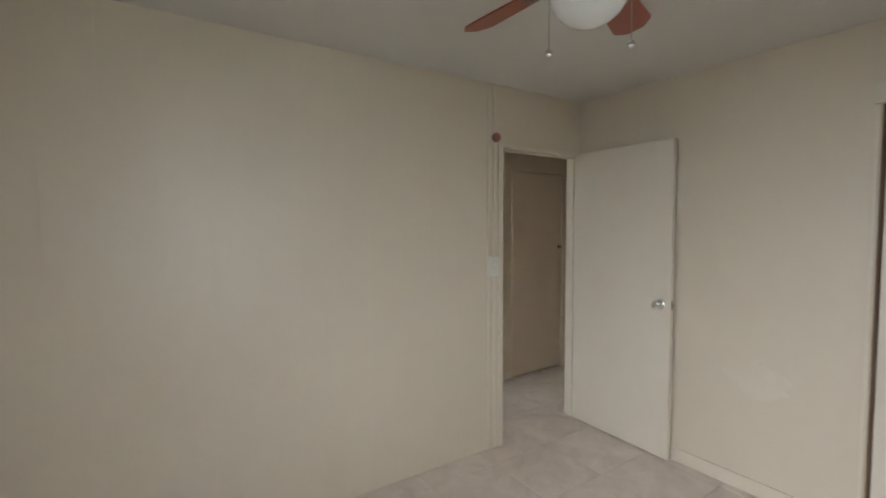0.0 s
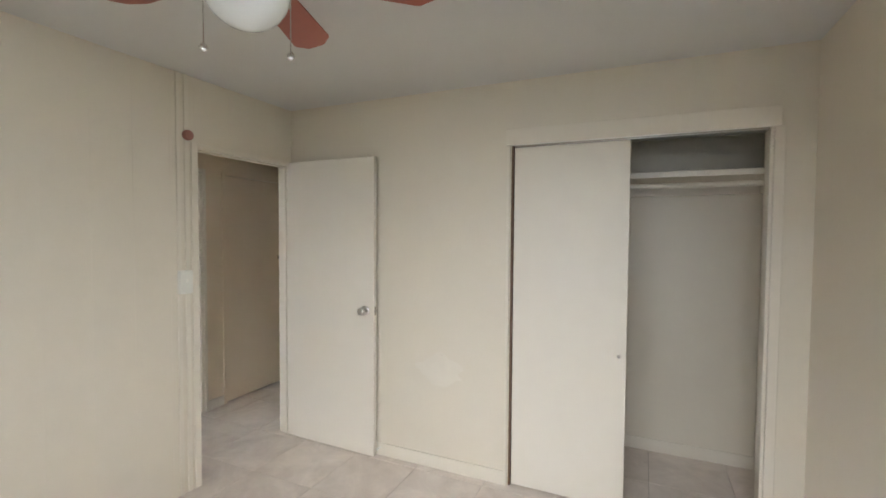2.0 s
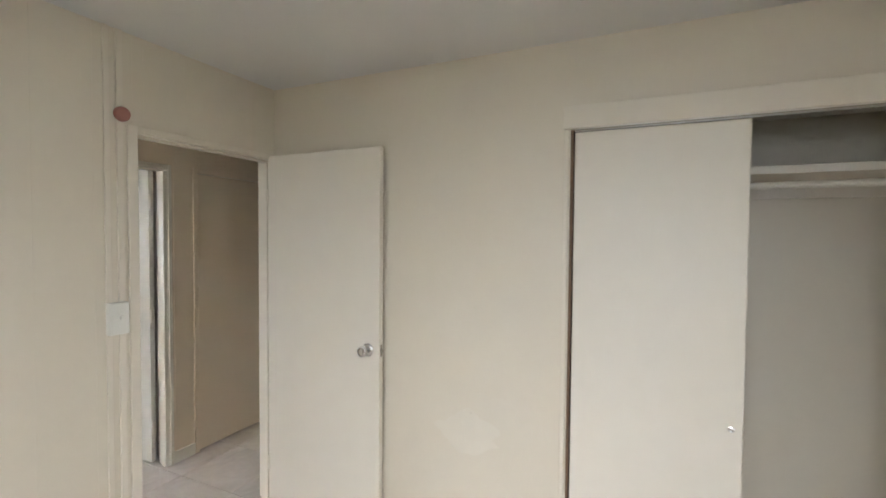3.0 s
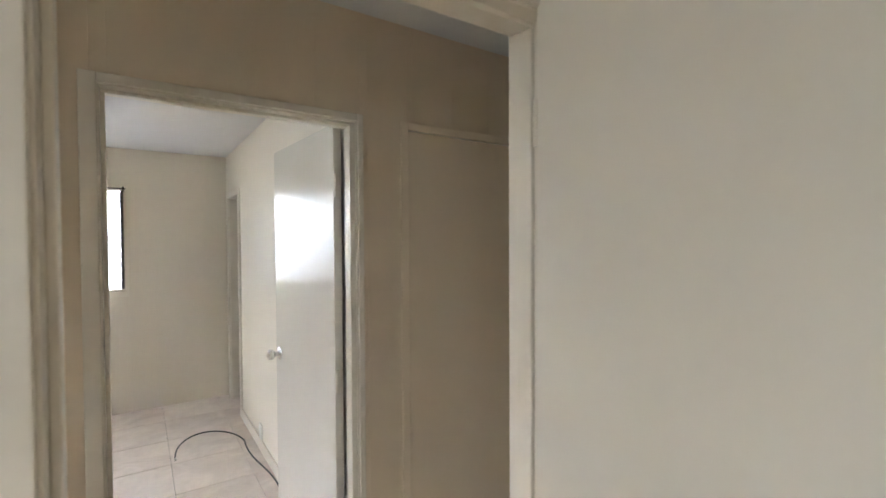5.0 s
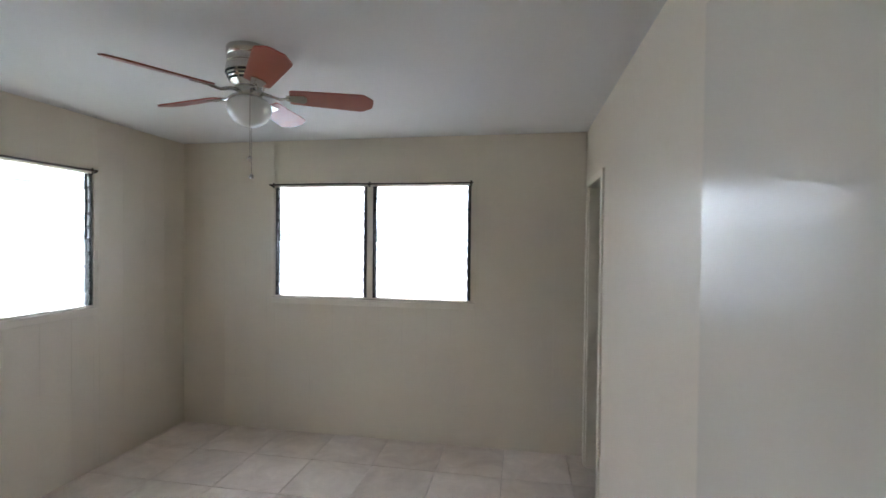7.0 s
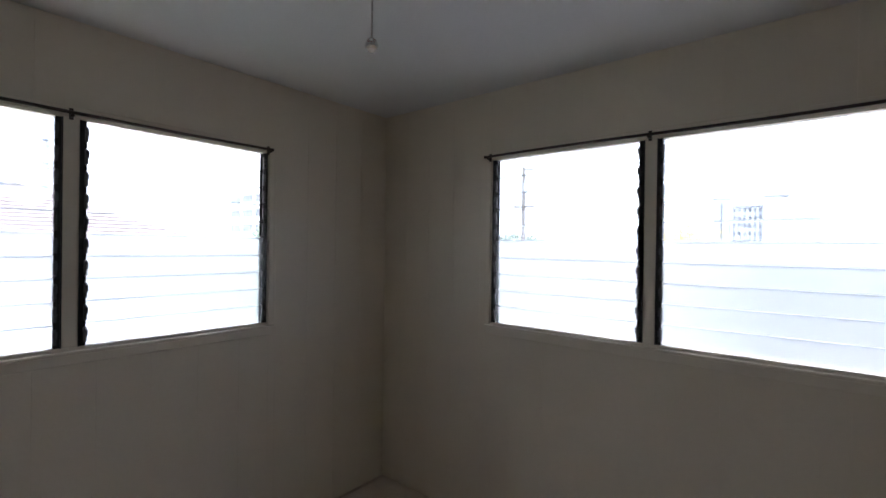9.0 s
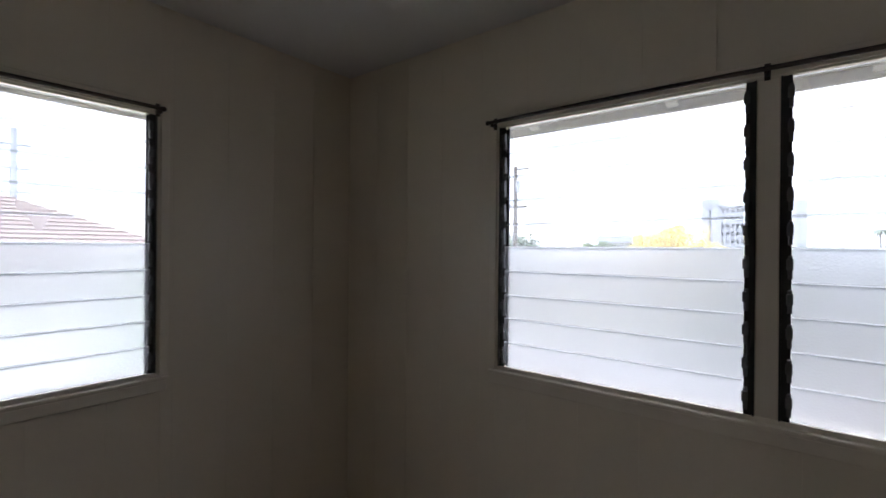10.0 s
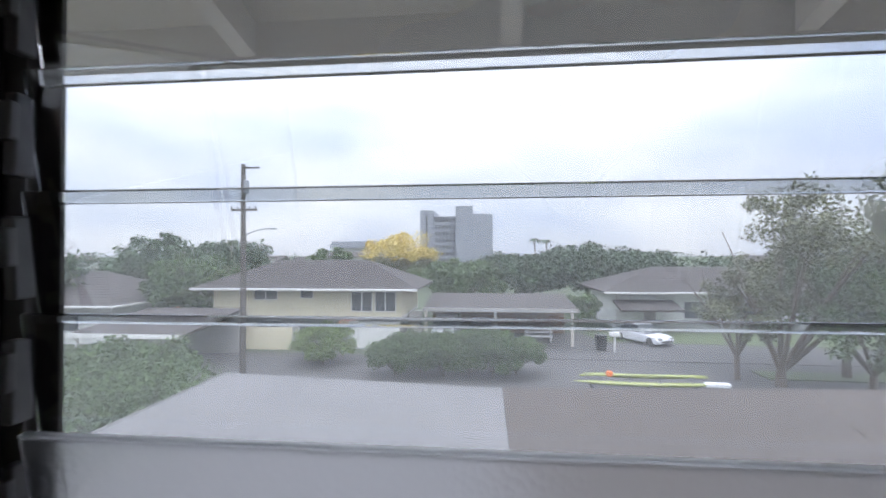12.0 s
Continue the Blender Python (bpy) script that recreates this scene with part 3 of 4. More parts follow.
for y in (-0.3235, 1.172):
    part("socket", lathe(bmesh.new(), [(0.026, 0), (0.026, 0.006), (0.018, 0.007)], 16, Matrix.Translation((2.99, y, 1.815)) @ pose(0, 0, 0, -90, 0, 0)), shelf_mat, cr, "", True)


def baseboard(a, b, label="low cream painted baseboard"):
    return solid("baseboard", boxed(a, b, 0.003), trim_mat, label, "baseboard", "structure")


baseboard((2.612, 1.0855, 0), (2.6245, 2.728, 0.085))
baseboard((2.612, -0.379, 0), (2.6245, -0.2585, 0.085))
baseboard((3.467, -0.344, 0), (3.4795, 1.199, 0.085))
baseboard((2.632, 3.678, 0), (2.7955, 3.6895, 0.085))
baseboard((3.526, 3.678, 0), (3.9495, 3.6895, 0.085))
baseboard((2.667, 3.81, 0), (2.6795, 6.40, 0.085))
ct = thing("closet_trim", "cream painted trim of the second closet opening", "trim", kind="structure")
part("side_trim", boxed((2.668, 6.405, 0), (2.6795, 6.468, 2.04), 0.003), trim_mat, ct)
part("side_trim", boxed((2.668, 6.992, 0), (2.6795, 7.055, 2.04), 0.003), trim_mat, ct)
part("head_trim", boxed((2.668, 6.4685, 1.992), (2.6795, 6.9915, 2.04), 0.003), trim_mat, ct)
part("jamb", boxed((2.681, 6.972, 0), (2.779, 6.9895, 1.988)), trim_mat, ct)
part("jamb", boxed((2.681, 6.4705, 0), (2.779, 6.488, 1.988)), trim_mat, ct)

ds = thing("door_stop", "white spring door stop on the baseboard", "door stop", pose(2.612, 1.955, 0.06))
part("spring", tube(bmesh.new(), [(-0.012 * i / 6, 0.006 * math.cos(i * 1.3), 0.006 * math.sin(i * 1.3)) for i in range(18)], 0.0016, n=6), switch_mat, ds, smooth=True)
part("bumper", lathe(bmesh.new(), [(0.007, 0), (0.009, 0.002), (0.009, 0.009), (0.006, 0.011)], 14, pose(-0.034, 0, 0, 0, -90, 0)), switch_mat, ds, "white rubber tip", True)

# switch, surface wiring and the small red fitting beside the doorway
sw = thing("light_switch", "cream surface mounted light switch box beside the doorway", "light switch", pose(1.753, 2.744, 1.237))
part("box", boxed((-0.037, -0.033, -0.066), (0.037, -0.0005, 0.066), 0.004), switch_mat, sw)
part("plate", boxed((-0.035, -0.036, -0.062), (0.035, -0.0335, 0.062), 0.001), switch_mat, sw)
part("toggle", boxed((-0.005, -0.049, -0.002), (0.005, -0.0365, 0.015), 0.002), switch_mat, sw)
for z in (-0.030, 0.030):
    part("screw", lathe(bmesh.new(), [(0.0035, 0), (0.003, 0.0012), (0.001, 0.0014)], 10, pose(0, -0.036, z, 90, 0, 0)), switch_mat, sw, "", True)
for x0, x1 in ((1.716, 1.738), (1.764, 1.790)):
    solid("wiring_cover", boxed((x0, 2.7315, 1.303), (x1, 2.7412, 2.4195), 0.002), trim_mat, "cream painted wooden strip hiding the switch wiring", "trim", "structure")
    solid("wiring_cover", boxed((x0, 2.7315, 0.002), (x1, 2.7412, 1.169), 0.002), trim_mat, "cream painted wooden strip below the switch", "trim", "structure")
rf = solid("red_bracket", lathe(bmesh.new(), [(0.027, 0.0), (0.030, 0.006), (0.030, 0.020), (0.026, 0.028), (0.014, 0.033), (0.004, 0.034)], 28), red_mat, "small round faded red plastic fitting above the door casing", "fitting", smooth=True, m=pose(1.776, 2.7315, 2.074, 90, 0, 0))

# faint patch of newer paint on the closet wall
patch_mat = paint("fresh_paint_patch", (0.712, 0.64, 0.525), 0.3, 0.05, 20, 0.02, stain=0.06, stain_scale=9)
bm = bmesh.new()
ring = [(1.515 + 0.155 * math.cos(a) * (1 + 0.16 * math.sin(5 * a + 1) + 0.08 * math.sin(11 * a)), 0.645 + 0.095 * math.sin(a) * (1 + 0.18 * math.cos(4 * a) + 0.1 * math.sin(9 * a))) for a in (2 * math.pi * i / 40 for i in range(40))]
prism(bm, ring, "x", 2.6238, 2.6247)
solid("trim_patch", bm, patch_mat, "lighter touched-up patch of wall paint", "paint patch", "structure")

# outlet and loose cable in the second room
ol = thing("outlet", "cream wall outlet just above the baseboard", "outlet", pose(2.679, 5.66, 0.145))
part("plate", boxed((-0.012, -0.036, -0.055), (-0.0002, 0.036, 0.055), 0.002), switch_mat, ol)
for z in (-0.022, 0.022):
    part("socket", boxed((-0.0135, -0.014, z - 0.012), (-0.012, 0.014, z + 0.012), 0.0005), switch_mat, ol)
cpts = []
for i in range(60):
    s = i / 59
    if s < 0.62:
        a = math.pi * (1.0 - s / 0.62 * 0.95)
        cpts.append((2.365 + 0.235 * math.cos(a), 5.86 + 0.33 * math.sin(a) + 0.02 * math.sin(9 * s), 0.0065 + 0.02 * math.sin(s * 5)))
    else:
        q = (s - 0.62) / 0.38
        cpts.append((2.597 + 0.045 * q - 0.02 * math.sin(q * 6), 5.90 - 0.95 * q, 0.0065 + 0.012 * (1 - q)))
cb = thing("cable", "loose thin black cable with a pale end lying on the tiles", "cable")
part("cord", tube(bmesh.new(), cpts, 0.0055, n=8), cord_mat, cb, smooth=True)
part("connector", lathe(bmesh.new(), [(0.006, -0.012), (0.0085, -0.010), (0.0085, 0.010), (0.005, 0.014)], 12, Matrix.Translation((2.131, 5.85, 0.0095)) @ pose(0, 0, 0, 90, 0, 0)), switch_mat, cb, "pale metal connector", True)


# ---- ceiling fans ----
def ceiling_fan(m, turn, chains, label, bowl=1.0, lower=0.0):
    """A low ceiling fan with five blades, an opal bowl and two pull chains; origin on the ceiling."""
    f = thing("ceiling_fan", label, "ceiling fan", m)
    part("canopy", lathe(bmesh.new(), [(0.090, 0.0), (0.094, -0.004), (0.094, -0.030), (0.088, -0.038), (0.091, -0.042), (0.091, -0.052 - lower)], 40), steel_mat, f, "", True)
    h = part("motor_housing", lathe(bmesh.new(), [(0.086, -0.052), (0.093, -0.060), (0.096, -0.080), (0.092, -0.104), (0.078, -0.128), (0.062, -0.142), (0.060, -0.150)], 40), steel_mat, f, "brushed nickel motor housing with dark slots", True, pose(0, 0, -lower))
    for k in range(10):
        for zz, rr in ((-0.096, 0.0945), (-0.110, 0.0885), (-0.124, 0.081)):
            bm = bmesh.new()
            a0 = 2 * math.pi * k / 10
            mm = pose(0, 0, 0, 0, 0, math.degrees(a0)) @ Matrix.Translation((rr - 0.003, 0, zz)) @ pose(0, 0, 0, 0, 25, 0)
            box(bm, (-0.004, -0.022, -0.0042), (0.004, 0.022, 0.0042), 0.001)
            bmesh.ops.transform(bm, matrix=mm, verts=bm.verts[:])
            part("slot", bm, black_mat, h)
    part("switch_housing", lathe(bmesh.new(), [(0.050, -0.150), (0.053, -0.156), (0.053, -0.176), (0.050, -0.190), (0.056, -0.194), (0.056, -0.202)], 32), steel_mat, f, "", True, pose(0, 0, -lower))
    part("glass_bowl", lathe(bmesh.new(), [(q * bowl, -0.198 + z * bowl) for q, z in ((0.052, 0.0), (0.088, -0.006), (0.107, -0.026), (0.112, -0.054), (0.104, -0.084), (0.085, -0.112), (0.055, -0.135), (0.022, -0.148), (0.004, -0.151))], 40), globe_mat, f, "white opal glass bowl", True, pose(0, 0, -lower))
    outline = [(0.165, -0.046), (0.175, -0.052), (0.22, -0.055), (0.475, -0.068), (0.488, -0.065), (0.526, -0.034), (0.530, -0.026), (0.530, 0.026), (0.526, 0.034), (0.488, 0.065), (0.475, 0.068), (0.22, 0.055), (0.175, 0.052), (0.165, 0.046)]
    bm = prism(bmesh.new(), outline, "z", -0.003, 0.003)
    bmesh.ops.bevel(bm, geom=[e for e in bm.edges], offset=0.001, segments=1, affect="EDGES")
    blade = mesh_of("blade", bm, blade_mat)
    bm = bmesh.new()
    prism(bm, [(0.150, -0.020), (0.225, -0.030), (0.238, -0.015), (0.238, 0.015), (0.225, 0.030), (0.150, 0.020)], "z", -0.008, -0.004)
    tube(bm, [(0.050, 0, 0.006), (0.085, 0.012, 0.004), (0.125, 0.008, -0.010), (0.165, 0, -0.006)], 0.008, 0.006, 8)
    iron = mesh_of("blade_iron", bm, steel_mat, True)
    for k in range(5):
        b = part("blade", blade, None, f, m=pose(0, 0, -0.176 - lower, 0, 0, turn + 72 * k) @ pose(0, 0, 0, -15, 0, 0))
        part("blade_iron", iron, None, b, "nickel blade bracket")
    for a, length in zip((-56, 118), chains):
        x, y = 0.054 * math.cos(radians(a)), 0.054 * math.sin(radians(a))
        x, y = x * 2.1 * bowl, y * 2.1 * bowl
        ch = part("pull_chain", tube(bmesh.new(), [(x * 0.55, y * 0.55, -0.185), (x, y, -0.19), (x, y, -0.19 - length * 0.5), (x, y, -0.19 - length)], 0.0016, n=6), steel_mat, f, "fine beaded pull chain")
        part("chain_bob", lathe(bmesh.new(), [(0.003, 0.012), (0.008, 0.008), (0.011, 0.0), (0.009, -0.008), (0.003, -0.012)], 14, Matrix.Translation((x, y, -0.19 - length))), chrome_mat, ch, "small round chain weight", True)
    return f


fan_label = "five-bladed ceiling fan with reddish brown blades, nickel housing and opal bowl"
ceiling_fan(pose(0.925, 1.32, H), 20, (0.22, 0.208), fan_label)
ceiling_fan(pose(1.04, 5.46, H), 24, (0.295, 0.345), fan_label, 0.82, 0.015)


# ---- outdoors ----
def sheet(name, pts, z, material, label, category):
    bm = bmesh.new()
    prism(bm, pts, "z", z - 0.05, z)
    return solid(name, bm, material, label, category, "structure")


sheet("ground", [(-1500, -1500), (1500, -1500), (1500, 1500), (-1500, 1500)], GZ - 0.01, soil_mat, "low green ground reaching the horizon", "ground")
sheet("road", [(-60, 30.2), (60, 27.5), (60, 35.5), (7, 37.6), (-60, 37.0)], GZ + 0.005, asphalt_mat, "worn grey asphalt street", "road")
sheet("driveway", [(-6.0, 37.4), (30, 36.6), (30, 42.0), (9.5, 43.5), (8.8, 47), (-4.0, 47)], GZ + 0.03, asphalt_mat, "worn grey concrete driveway", "driveway")
sheet("lawn", [(9.6, 43.6), (30.1, 42.1), (40, 42.0), (40, 47.5), (9.0, 47.5)], GZ + 0.03, grass_mat, "rough front lawn", "lawn")
sheet("lawn", [(16.0, 33.2), (40, 32.5), (40, 34.2), (16.0, 35.0)], GZ + 0.06, grass_mat, "strip of grass by the street", "lawn")

# flat roof below the window, light coating on one half and brown on the other
cp = thing("carport_roof", "flat roof below the window, half light grey, half brown", "roof")
bm = prism(bmesh.new(), [(-5.85, 8.6), (0.88, 8.6), (0.88, 16.75), (-5.85, 17.45)], "z", -1.38, -1.2)
part("grey_sheet", bm, sheet_mat, cp, "light grey coated sheet")
bm = prism(bmesh.new(), [(0.885, 8.6), (20, 8.6), (20, 18.2), (0.885, 16.75)], "z", -1.38, -1.19)
part("brown_sheet", bm, rust_mat, cp, "brown coated sheet")
for x, y in ((-5.5, 9), (-5.5, 16.9), (0.9, 16.2), (8, 16.5), (19, 17), (19, 9), (8, 9)):
    part("post", boxed((x - 0.06, y - 0.06, GZ), (x + 0.06, y + 0.06, -1.38)), white_mat, cp)
part("edge_trim", tube(bmesh.new(), [(-5.9, 8.6, -1.22), (-5.9, 17.5, -1.22)], 0.04, n=8), sheet_mat, cp)


def window_at(parent, x0, x1, z0, z1, y, panes=2, facing=-1):
    """A small framed window standing just proud of a facade at y."""
    w = part("window", boxed((x0, y + facing * 0.05, z0), (x1, y + facing * 0.005, z1)), white_mat, parent, "white framed window")
    step = (x1 - x0) / panes
    for i in range(panes):
        part("pane", boxed((x0 + i * step + 0.05, y + facing * 0.07, z0 + 0.06), (x0 + (i + 1) * step - 0.05, y + facing * 0.052, z1 - 0.06)), conc_dark, w, "dark window pane")


def hip_roof(parent, x0, x1, y0, y1, z, pitch, material, ridge_along="x", courses=14, name="roof"):
    """A hipped roof of overlapping shingle courses over a rectangle of eaves."""
    run = min(x1 - x0, y1 - y0) / 2
    bm = bmesh.new()
    for k in range(courses):
        a, b = run * k / courses, run * (k + 1) / courses + 0.06
        b = min(b, run)
        za, zb = z + a * pitch + 0.05, z + b * pitch + 0.015
        lo_r = [(x0 + a, y0 + a, za), (x1 - a, y0 + a, za), (x1 - a, y1 - a, za), (x0 + a, y1 - a, za)]
        hi_r = [(x0 + b, y0 + b, zb), (x1 - b, y0 + b, zb), (x1 - b, y1 - b, zb), (x0 + b, y1 - b, zb)]
        for i in range(4):
            j = (i + 1) % 4
            quad = [lo_r[i], lo_r[j], hi_r[j], hi_r[i]]
            bm.faces.new([bm.verts.new(p) for p in quad])
            bm.faces.new([bm.verts.new(p) for p in ((*lo_r[i][:2], za - 0.05), (*lo_r[j][:2], za - 0.05), lo_r[j], lo_r[i])])
    box(bm, (x0, y0, z - 0.12), (x1, y1, z))
    return part(name, bm, material, parent, "shingled hip roof")


# house across the street
h1 = thing("house", "two-storey cream house with a dark hip roof across the street", "house")
part("wall", boxed((-20.6, 40.0, -3.0), (-5.8, 48, -0.85)), stucco_mat, h1, "cream upper storey")
part("wall", boxed((-20.4, 40.25, GZ), (-6.0, 47.8, -3.0)), grey_wall_mat, h1, "grey lower storey")
part("floor_band", boxed((-20.65, 39.95, -3.08), (-5.75, 48.05, -2.95)), white_mat, h1)
for k in range(9):
    part("siding_board", boxed((-20.62, 39.975, -2.93 + 0.225 * k), (-5.78, 39.998, -2.72 + 0.225 * k), 0.008), stucco_mat, h1)
hip_roof(h1, -21.9, -4.5, 39.1, 48.9, -0.80, 0.42, shingle_mat, courses=22)
part("gutter", boxed((-21.95, 39.0, -0.95), (-4.45, 39.09, -0.78), 0.02), white_mat, h1, "white painted gutter")
window_at(h1, -17.3, -15.4, -1.75, -0.95, 39.98, 2)
window_at(h1, -13.6, -12.6, -1.6, -0.95, 39.98, 1)
window_at(h1, -9.6, -8.0, -2.55, -1.05, 39.98, 2)
window_at(h1, -7.8, -6.2, -2.55, -1.05, 39.98, 2)
for x0, x1 in ((-17.2, -15.2), (-13.8, -12.7), (-11.6, -10.4)):
    window_at(h1, x0, x1, -4.2, -3.3, 40.23, 2)
for k in range(10):
    part("fence_panel", boxed((-9.6 + 0.38 * k, 39.4, GZ), (-9.6 + 0.38 * k + 0.36, 39.46, GZ + 1.95 + 0.08 * random.random()), 0.01), white_mat, h1, "weathered white fence board")
aw = part("awning", prism(bmesh.new(), [(40.2, -3.1), (39.3, -3.55), (39.3, -3.6), (40.2, -3.16)], "x", -10.5, -9.1), white_mat, h1, "striped awning")
for k in range(5):
    part("stripe", prism(bmesh.new(), [(40.19, -3.085), (39.29, -3.535), (39.29, -3.545), (40.19, -3.098)], "x", -10.45 + 0.28 * k, -10.32 + 0.28 * k), orange_mat, aw, "red stripe")
part("porch_wall", boxed((-17.1, 38.4, GZ), (-13.6, 38.55, -3.6)), stucco_mat, h1, "cream yard wall")
for k in range(7):
    part("stair", boxed((-5.6, 40.2 + 0.35 * k, GZ), (-4.6, 40.55 + 0.35 * k, GZ + 0.35 * (k + 1))), grey_wall_mat, h1)

# carport beside it with a parked van
c1 = thing("carport", "low open carport with a brown roof and posts", "carport")
part("roof", prism(bmesh.new(), [(41.0, -2.35), (47.5, -1.75), (47.5, -1.95), (41.0, -2.55)], "x", -4.3, 7.3), shingle_mat, c1, "flat dark roof")
part("fascia", boxed((-4.35, 40.93, -2.62), (7.35, 40.99, -2.32)), grey_wall_mat, c1, "dull roof edge")
for x in (-4.1, 1.2, 6.9):
    part("post", boxed((x - 0.1, 41.1, GZ), (x + 0.1, 41.3, -2.5)), rafter_mat, c1)
# added wall, its dark colour stands for the shade under the roof
part("back_wall", boxed((-4.3, 47.2, GZ), (7.3, 47.4, -1.95)), raw_shade_mat, c1, "added back wall coloured dark for the shade inside the carport")


def car(m, length, width, height, label, name="car", van=False, body_paint=None):
    """A parked car: lofted body, windows, lamps and wheels; x runs to its front."""
    c = thing(name, label, "car", m)
    body_paint = body_paint or carwhite_mat
    L, W = length / 2, width / 2
    sill = 0.20
    waist = height * 0.58
    side = [(-L, sill + 0.15), (-L, waist * 0.92), (-L * 0.93, waist), (-L * 0.45, waist * 1.05), (L * 0.32, waist), (L * 0.82, waist * 0.86), (L * 0.97, waist * 0.68), (L, sill + 0.16), (L * 0.95, sill), (-L * 0.95, sill)]
    if van:
        side = [(-L, sill), (-L, waist * 1.05), (L * 0.7, waist * 1.05), (L * 0.97, waist * 0.8), (L, sill)]
    bm = prism(bmesh.new(), side, "y", -W, W)
    bmesh.ops.bevel(bm, geom=bm.edges[:], offset=0.06, segments=3, affect="EDGES")
    body = part("body", bm, body_paint, c, "glossy painted body", True)
    top = [(-L * 0.80, waist), (-L * 0.48, height), (L * 0.05, height), (L * 0.46, waist)] if not van else [(-L * 0.98, waist), (-L * 0.95, height), (L * 0.45, height), (L * 0.74, waist)]
    bm = bmesh.new()
    inset = 0.20 if not van else 0.08
    ring = [bm.verts.new((x, s * (W - 0.05 - (inset if z > waist else 0)), z)) for s in (-1, 1) for x, z in top]
    n = len(top)
    bm.faces.new(ring[:n][::-1])
    bm.faces.new(ring[n:])
    for i in range(n):
        bm.faces.new((ring[i], ring[(i + 1) % n], ring[n + (i + 1) % n], ring[n + i]))
    bmesh.ops.recalc_face_normals(bm, faces=bm.faces[:])
    bmesh.ops.bevel(bm, geom=bm.edges[:], offset=0.03, segments=2, affect="EDGES")
    part("cabin_glass", bm, conc_dark, c, "dark cabin windows", True)
    part("roof_panel", boxed((top[1][0] - 0.02, -(W - inset - 0.02), height - 0.03), (top[2][0] + 0.02, W - inset - 0.02, height + 0.02), 0.02), body_paint, c, "", True)
    for s in (-1, 1):
        for xa, za, xb, zb in ((top[0][0], top[0][1], top[1][0], top[1][1]), (top[3][0], top[3][1], top[2][0], top[2][1]), (-L * 0.2, waist, -L * 0.2, height)):
            part("pillar", tube(bmesh.new(), [(xa, s * (W - 0.05), za), (xb, s * (W - 0.04 - inset), zb)], 0.04, n=6), body_paint, c)
        part("headlight", boxed((L * 0.86, s * W * 0.66 - 0.2, waist * 0.62), (L * 0.985, s * W * 0.66 + 0.2, waist * 0.80), 0.03), chrome_mat, body, "clear headlight")
        part("mirror", boxed((L * 0.28, s * (W + 0.10) - 0.06, waist), (L * 0.36, s * (W + 0.10) + 0.06, waist + 0.14), 0.03), body_paint, body)
        for x in (-L * 0.62, L * 0.64):
            w = part("wheel", lathe(bmesh.new(), [(0.20, -0.10), (0.30, -0.10), (0.325, -0.07), (0.325, 0.07), (0.30, 0.10), (0.20, 0.10)], 24, Matrix.Translation((x, s * (W - 0.09), 0.325)) @ pose(0, 0, 0, 90, 0, 0)), tyre_mat, c, "black tyre", True)
            part("rim", lathe(bmesh.new(), [(0.19, -0.108), (0.20, -0.09), (0.20, 0.09), (0.19, 0.108)], 16, Matrix.Translation((x, s * (W - 0.09), 0.325)) @ pose(0, 0, 0, 90, 0, 0)), steel_mat, w, "", True)
    part("grille", boxed((L * 0.965, -W * 0.6, sill + 0.12), (L * 1.005, W * 0.6, waist * 0.55), 0.02), black_mat, body)
    return c


car(pose(12.7, 43.6, GZ + 0.03, 0, 0, -60), 4.5, 1.78, 1.44, "white sedan parked on the lawn across the street")
car(pose(-2.7, 43.6, GZ + 0.03, 0, 0, -95), 4.4, 1.75, 1.9, "white van parked under the carport", "van", True)
car(pose(0.0, 44.6, GZ + 0.03, 0, 0, -92), 4.4, 1.75, 1.45, "grey car parked under the carport", body_paint=conc_mat)
bench = thing("bench", "white slatted bench under the carport", "bench", pose(4.6, 42.6, GZ + 0.03))
for z, y in ((0.45, 0.0), (0.45, 0.22), (0.75, 0.34), (0.95, 0.36)):
    part("slat", boxed((-1.1, y - 0.08, z - 0.03), (1.1, y + 0.06, z + 0.06), 0.01), white_mat, bench)
for x in (-0.95, 0.95):
    part("leg", boxed((x - 0.05, -0.05, 0), (x + 0.05, 0.05, 0.42)), white_mat, bench)
    part("leg", boxed((x - 0.05, 0.43, 0), (x + 0.05, 0.50, 1.0)), white_mat, bench)

bn = thing("wheelie_bin", "dark refuse bin standing by the driveway", "bin", pose(8.7, 40.2, GZ + 0.03))
part("body", prism(bmesh.new(), [(-0.3, 0.05), (0.3, 0.05), (0.36, 1.05), (-0.36, 1.05)], "y", -0.35, 0.35), black_mat, bn)
part("lid", boxed((-0.4, -0.42, 1.05), (0.4, 0.4, 1.12), 0.02), black_mat, bn)
mb = thing("mailbox", "white mailbox on a white post", "mailbox", pose(9.5, 39.6, GZ + 0.03))
part("post", boxed((-0.06, -0.06, 0), (0.06, 0.06, 1.1)), white_mat, mb)
part("box", boxed((-0.35, -0.16, 1.1), (0.35, 0.16, 1.4), 0.05), white_mat, mb)

# long outrigger hull on the verge
bo = thing("canoe", "long lime yellow canoe hulls lying on the verge", "canoe", pose(8.6, 30.4, GZ + 0.01, 0, 0, -1))
